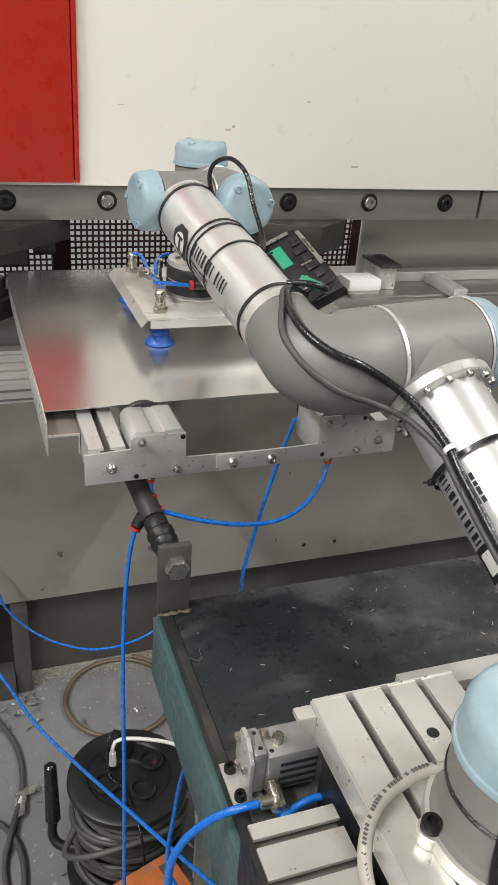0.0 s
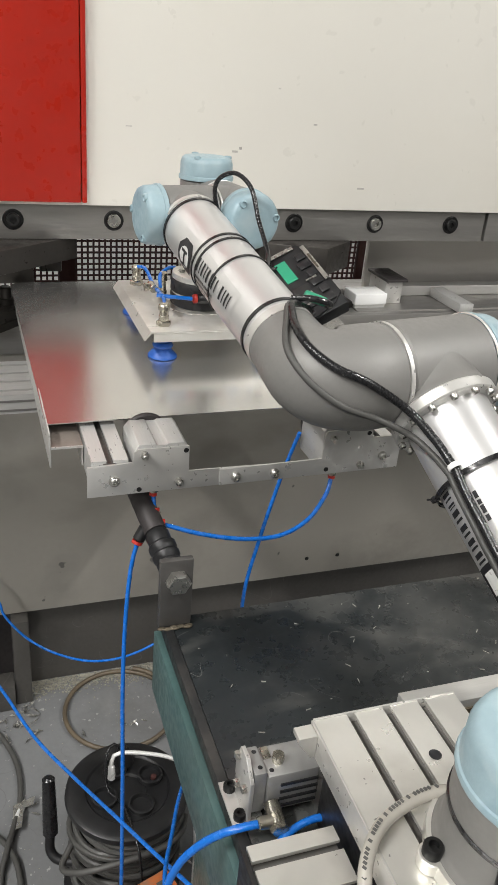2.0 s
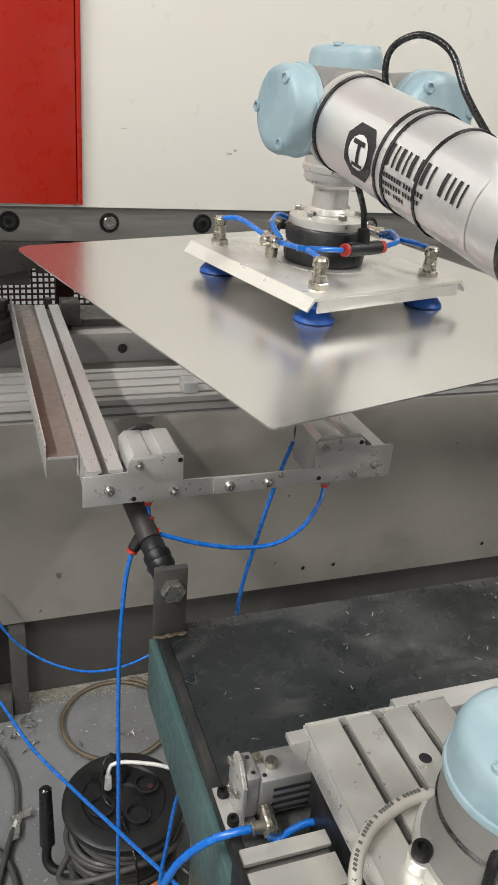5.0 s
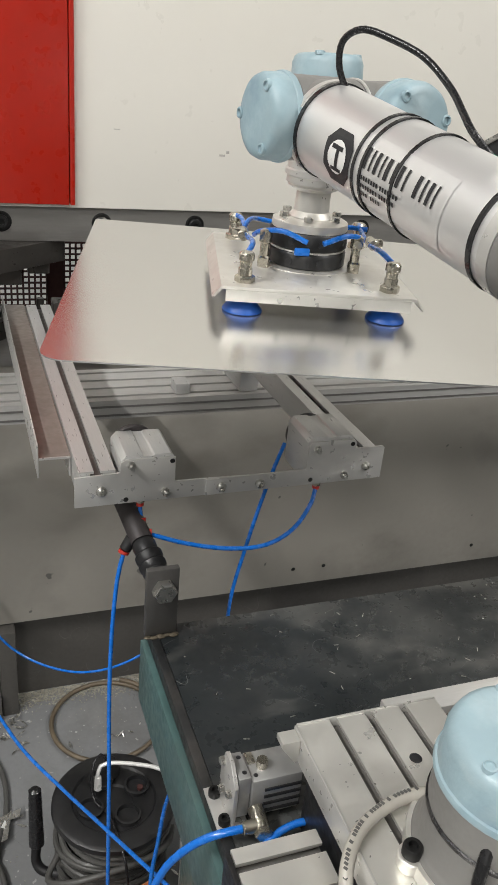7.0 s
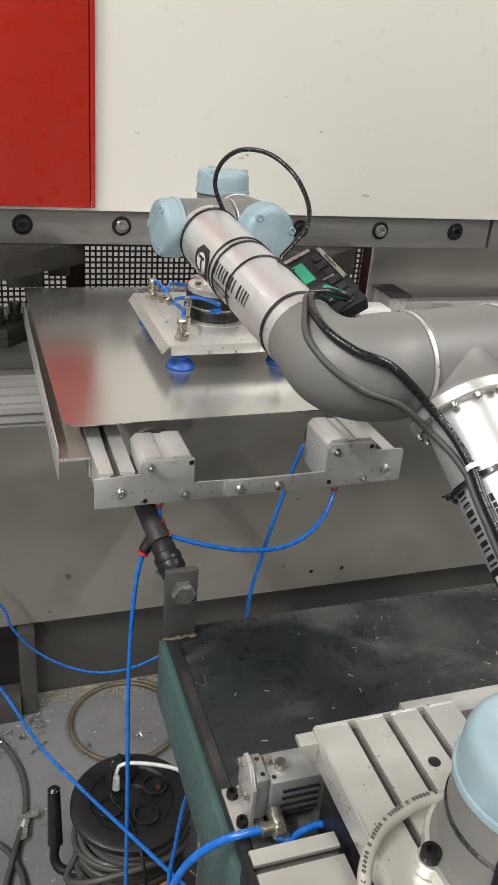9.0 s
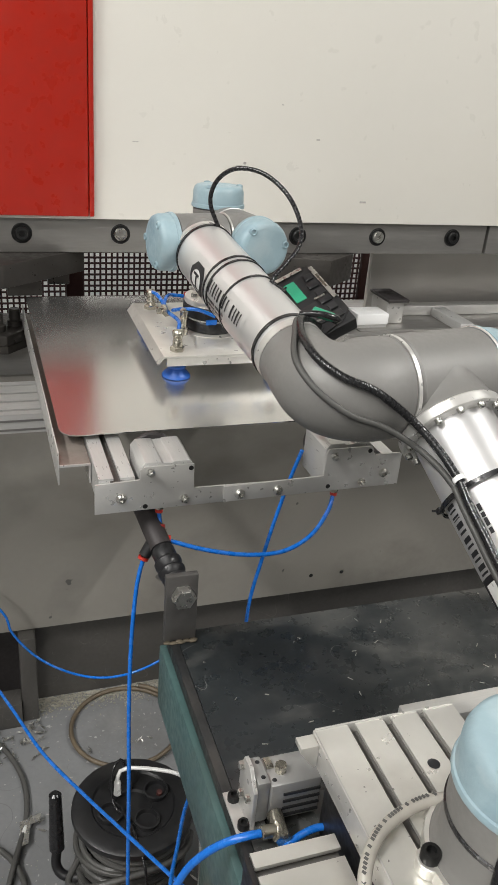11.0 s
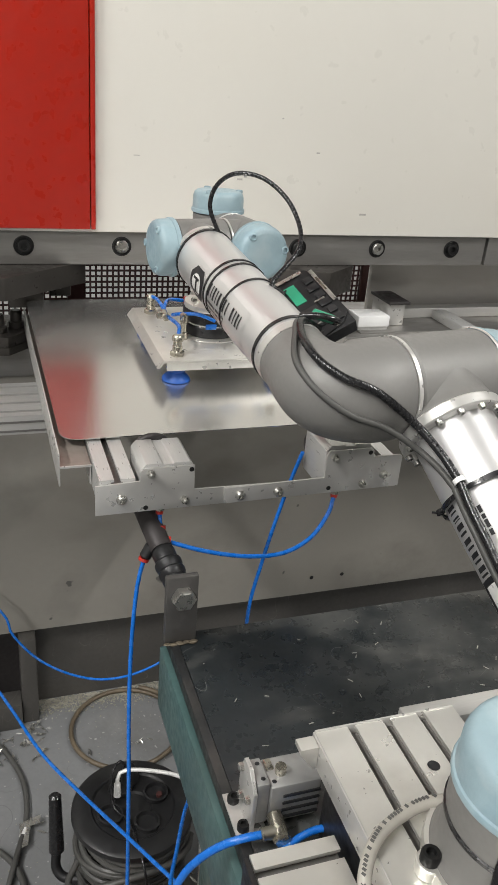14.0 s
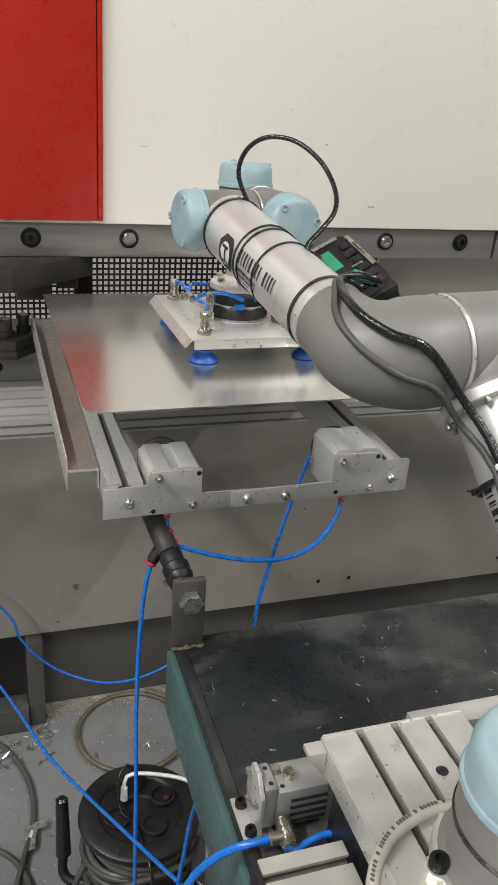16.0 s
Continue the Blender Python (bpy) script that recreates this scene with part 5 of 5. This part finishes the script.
def hoses_move(times):
    n = len(loop_pieces)
    a, b, c = smooth_path(LOOP_A, n), smooth_path(LOOP_B, n), smooth_path(LOOP_HIGH, n)
    rows = [[] for _ in loop_pieces]
    for t, s, high in ((0, 0, 0), (4.7, 0, 0), (5.2, 0.12, 1), (5.8, 0.5, 1), (6.4, 0.88, 1), (6.8, 1, 1), (7.5, 1, 1), (8.0, 1, 0.7), (8.5, 1, 0.25), (9.0, 1, 0), (16, 1, 0)):
        for k, m in enumerate(lay(loop_pieces, [p.lerp(q.lerp(h, high), s) for p, q, h in zip(a, b, c)])):
            rows[k].append((t, m))
    for ob, keyed in zip(loop_pieces, rows):
        walk(ob, keyed)
    for pieces, start, near, far in ((cable_one, 0.0, 0.0, 0.0), (cable_two, 1.0, 0.0, 0.0)):
        rows = [[] for _ in pieces]
        for t in times:
            fr = joint_frames(*between(ARM, t))
            to_fore = fr[2].inverted() @ fr[1]
            if not start:
                pts = [(0.030, 0.040, 0.106), (0.0519, 0.0016, 0.0912), (0.0541, -0.0159, 0.060), (0.0552, -0.0251, 0.0285), (0.0519, -0.0235, -0.0021), (0.0463, -0.0065, -0.0343), (0.0361, 0.0290, -0.0563)]
                ends = [(0.0295, -0.104, 0.378), (0.0262, -0.0885, 0.338), (0.0257, -0.0845, 0.3107), (0.0264, -0.0834, 0.2952)]
            else:
                pts = [(0.026, 0.042, 0.108), (0.0507, -0.0009, 0.0935), (0.0500, -0.0257, 0.0555), (0.0430, -0.0399, 0.0261), (0.0359, -0.0417, 0.0020), (0.0241, -0.0303, -0.0279), (0.0086, -0.0007, -0.0561), (-0.0070, 0.0437, -0.0685)]
                ends = [(0.0066, -0.1011, 0.3605), (0.0118, -0.0900, 0.328), (0.0168, -0.0866, 0.2963)]
            path = smooth_path([Vector(p) for p in pts] + [to_fore @ Vector(p) for p in ends], len(pieces))
            for k, m in enumerate(lay(pieces, path)):
                rows[k].append((t, m))
        for ob, keyed in zip(pieces, rows):
            walk(ob, keyed)



# ---- what moves ----
ARM = [  # seconds, base turn, upper arm, forearm
    (0, -81.41, -150.60, -14.90), (1.5, -81.31, -150.58, -15.14), (2.7, -81.21, -150.68, -15.05), (3, -81.31, -148.97, -17.92), (3.5, -81.49, -141.52, -27.17),
    (4, -81.68, -120.03, -57.14), (4.5, -81.31, -102.04, -71.44), (4.7, -81.09, -93.99, -76.97), (5.2, -80.74, -86.21, -82.35), (6.2, -80.73, -85.78, -82.27),
    (6.8, -80.83, -90.91, -79.10), (7, -80.84, -91.18, -79.04), (7.5, -81.05, -91.56, -78.56), (8, -81.44, -115.09, -64.18), (8.5, -81.12, -127.25, -54.73),
    (9, -81.81, -144.36, -25.53), (9.3, -81.91, -147.06, -21.47), (10, -82.02, -148.49, -19.58), (11.5, -82.02, -148.83, -19.09), (13.5, -82.02, -149.05, -18.93),
    (14, -81.92, -148.63, -20.19), (15.2, -81.92, -148.45, -20.56), (15.5, -81.92, -147.91, -20.96), (16, -82.49, -137.09, -33.67)]
HELD = [  # seconds, turn and tilt of gripper and sheet, drop of the sheet below the wrist, lean of the wrist
    (0, 0.8, -1.3, 0.234, 1.5), (2.7, 0.8, -1.4, 0.234, 1.5), (3.5, 0.8, 0.9, 0.226, 3), (4.0, 1.5, 3.6, 0.223, 4), (4.6, 2.3, -0.4, 0.222, 4), (4.8, 5, -1, 0.219, 4), (5.3, 36, -1, 0.214, 4),
    (5.8, 88, -1, 0.214, 4), (6.3, 132, -1, 0.214, 4), (6.8, 158, -1.2, 0.214, 4), (7.0, 165.4, -1.4, 0.215, 4), (7.5, 182.6, -1.1, 0.214, 4), (8.3, 182.6, -2.0, 0.221, 2.5), (8.5, 182.6, -2.2, 0.219, 2.2),
    (9.0, 181.2, -1.8, 0.226, 1.5), (10.2, 180.4, -2.1, 0.225, 1.5), (11.5, 180.3, -2.3, 0.225, 1.5), (14.5, 180.5, -2.3, 0.223, 1.5), (15.3, 180.5, -2.1, 0.223, 1.5), (16.0, 180.5, 1.0, 0.223, 2)]
RAM = [  # seconds, height of the clamp screws
    (0, 1.2915), (0.5, 1.2885), (1.0, 1.282), (1.5, 1.2778), (2.5, 1.2742), (2.95, 1.2742), (3.1, 1.286), (3.4, 1.2985), (4.5, 1.2985), (9.2, 1.2985), (10.6, 1.2985),
    (11.5, 1.2886), (12.0, 1.2815), (12.5, 1.2768), (13.2, 1.2738), (14.05, 1.2738), (14.2, 1.285), (14.45, 1.2988), (16.0, 1.2988)]


def between(rows, t):
    """Values of the rows at t, eased in and out of each row by its neighbours' slopes."""
    for i, (a, b) in enumerate(zip(rows, rows[1:])):
        if t <= b[0]:
            break
    u = (t - a[0]) / (b[0] - a[0])
    before, after = rows[max(i - 1, 0)], rows[min(i + 2, len(rows) - 1)]
    out = []
    for k in range(1, len(a)):
        d0 = (b[k] - before[k]) / max(b[0] - before[0], 1e-6) * (b[0] - a[0])
        d1 = (after[k] - a[k]) / max(after[0] - a[0], 1e-6) * (b[0] - a[0])
        step = b[k] - a[k]
        if step * d0 <= 0 or (a[k] - before[k]) * step <= 0:
            d0 = 0
        if step * d1 <= 0 or (after[k] - b[k]) * step <= 0:
            d1 = 0
        d0, d1 = max(-3 * abs(step), min(3 * abs(step), d0)), max(-3 * abs(step), min(3 * abs(step), d1))
        out.append(a[k] + u * u * (3 - 2 * u) * step + u * (1 - u) * ((1 - u) * d0 - u * d1))
    return out


def motions():
    times = sorted({round(0.1 * k, 1) for k in range(161) if not (4 < k < 26 and k % 5) and not (96 < k < 152 and k % 5)})
    links = (shoulder, upper_arm, forearm, wrist_one, wrist_two, wrist_three)
    rows = {ob: [] for ob in (*links, gripper, sheet, *cups)}
    for t in times:
        turn, tilt, drop, lean = between(HELD, t)
        frames = joint_frames(*between(ARM, t), lean)
        held = Matrix.Translation(Vector(BASE) + frames[5].translation) @ pose(0, 0, 0, -tilt) @ pose(0, 0, 0, 0, 0, turn)
        for ob, m in zip(links[:5], frames):
            rows[ob].append((t, m))
        rows[wrist_three].append((t, Matrix.Translation(frames[5].translation) @ pose(0, 0, 0, -tilt) @ pose(0, 0, 0, 0, 0, turn) @ pose(0, 0, 0, -90, 0, 0)))
        rows[gripper].append((t, held))
        rows[sheet].append((t, held @ pose(0, 0, -drop)))
        for cup in cups:
            rows[cup].append((t, pose(0, 0, H_SHEET - drop)))
    for ob, keyed in rows.items():
        walk(ob, keyed)
    walk(ram, [(t, pose(0, 0, z)) for t, z in RAM])
    hoses_move(times)


motions()
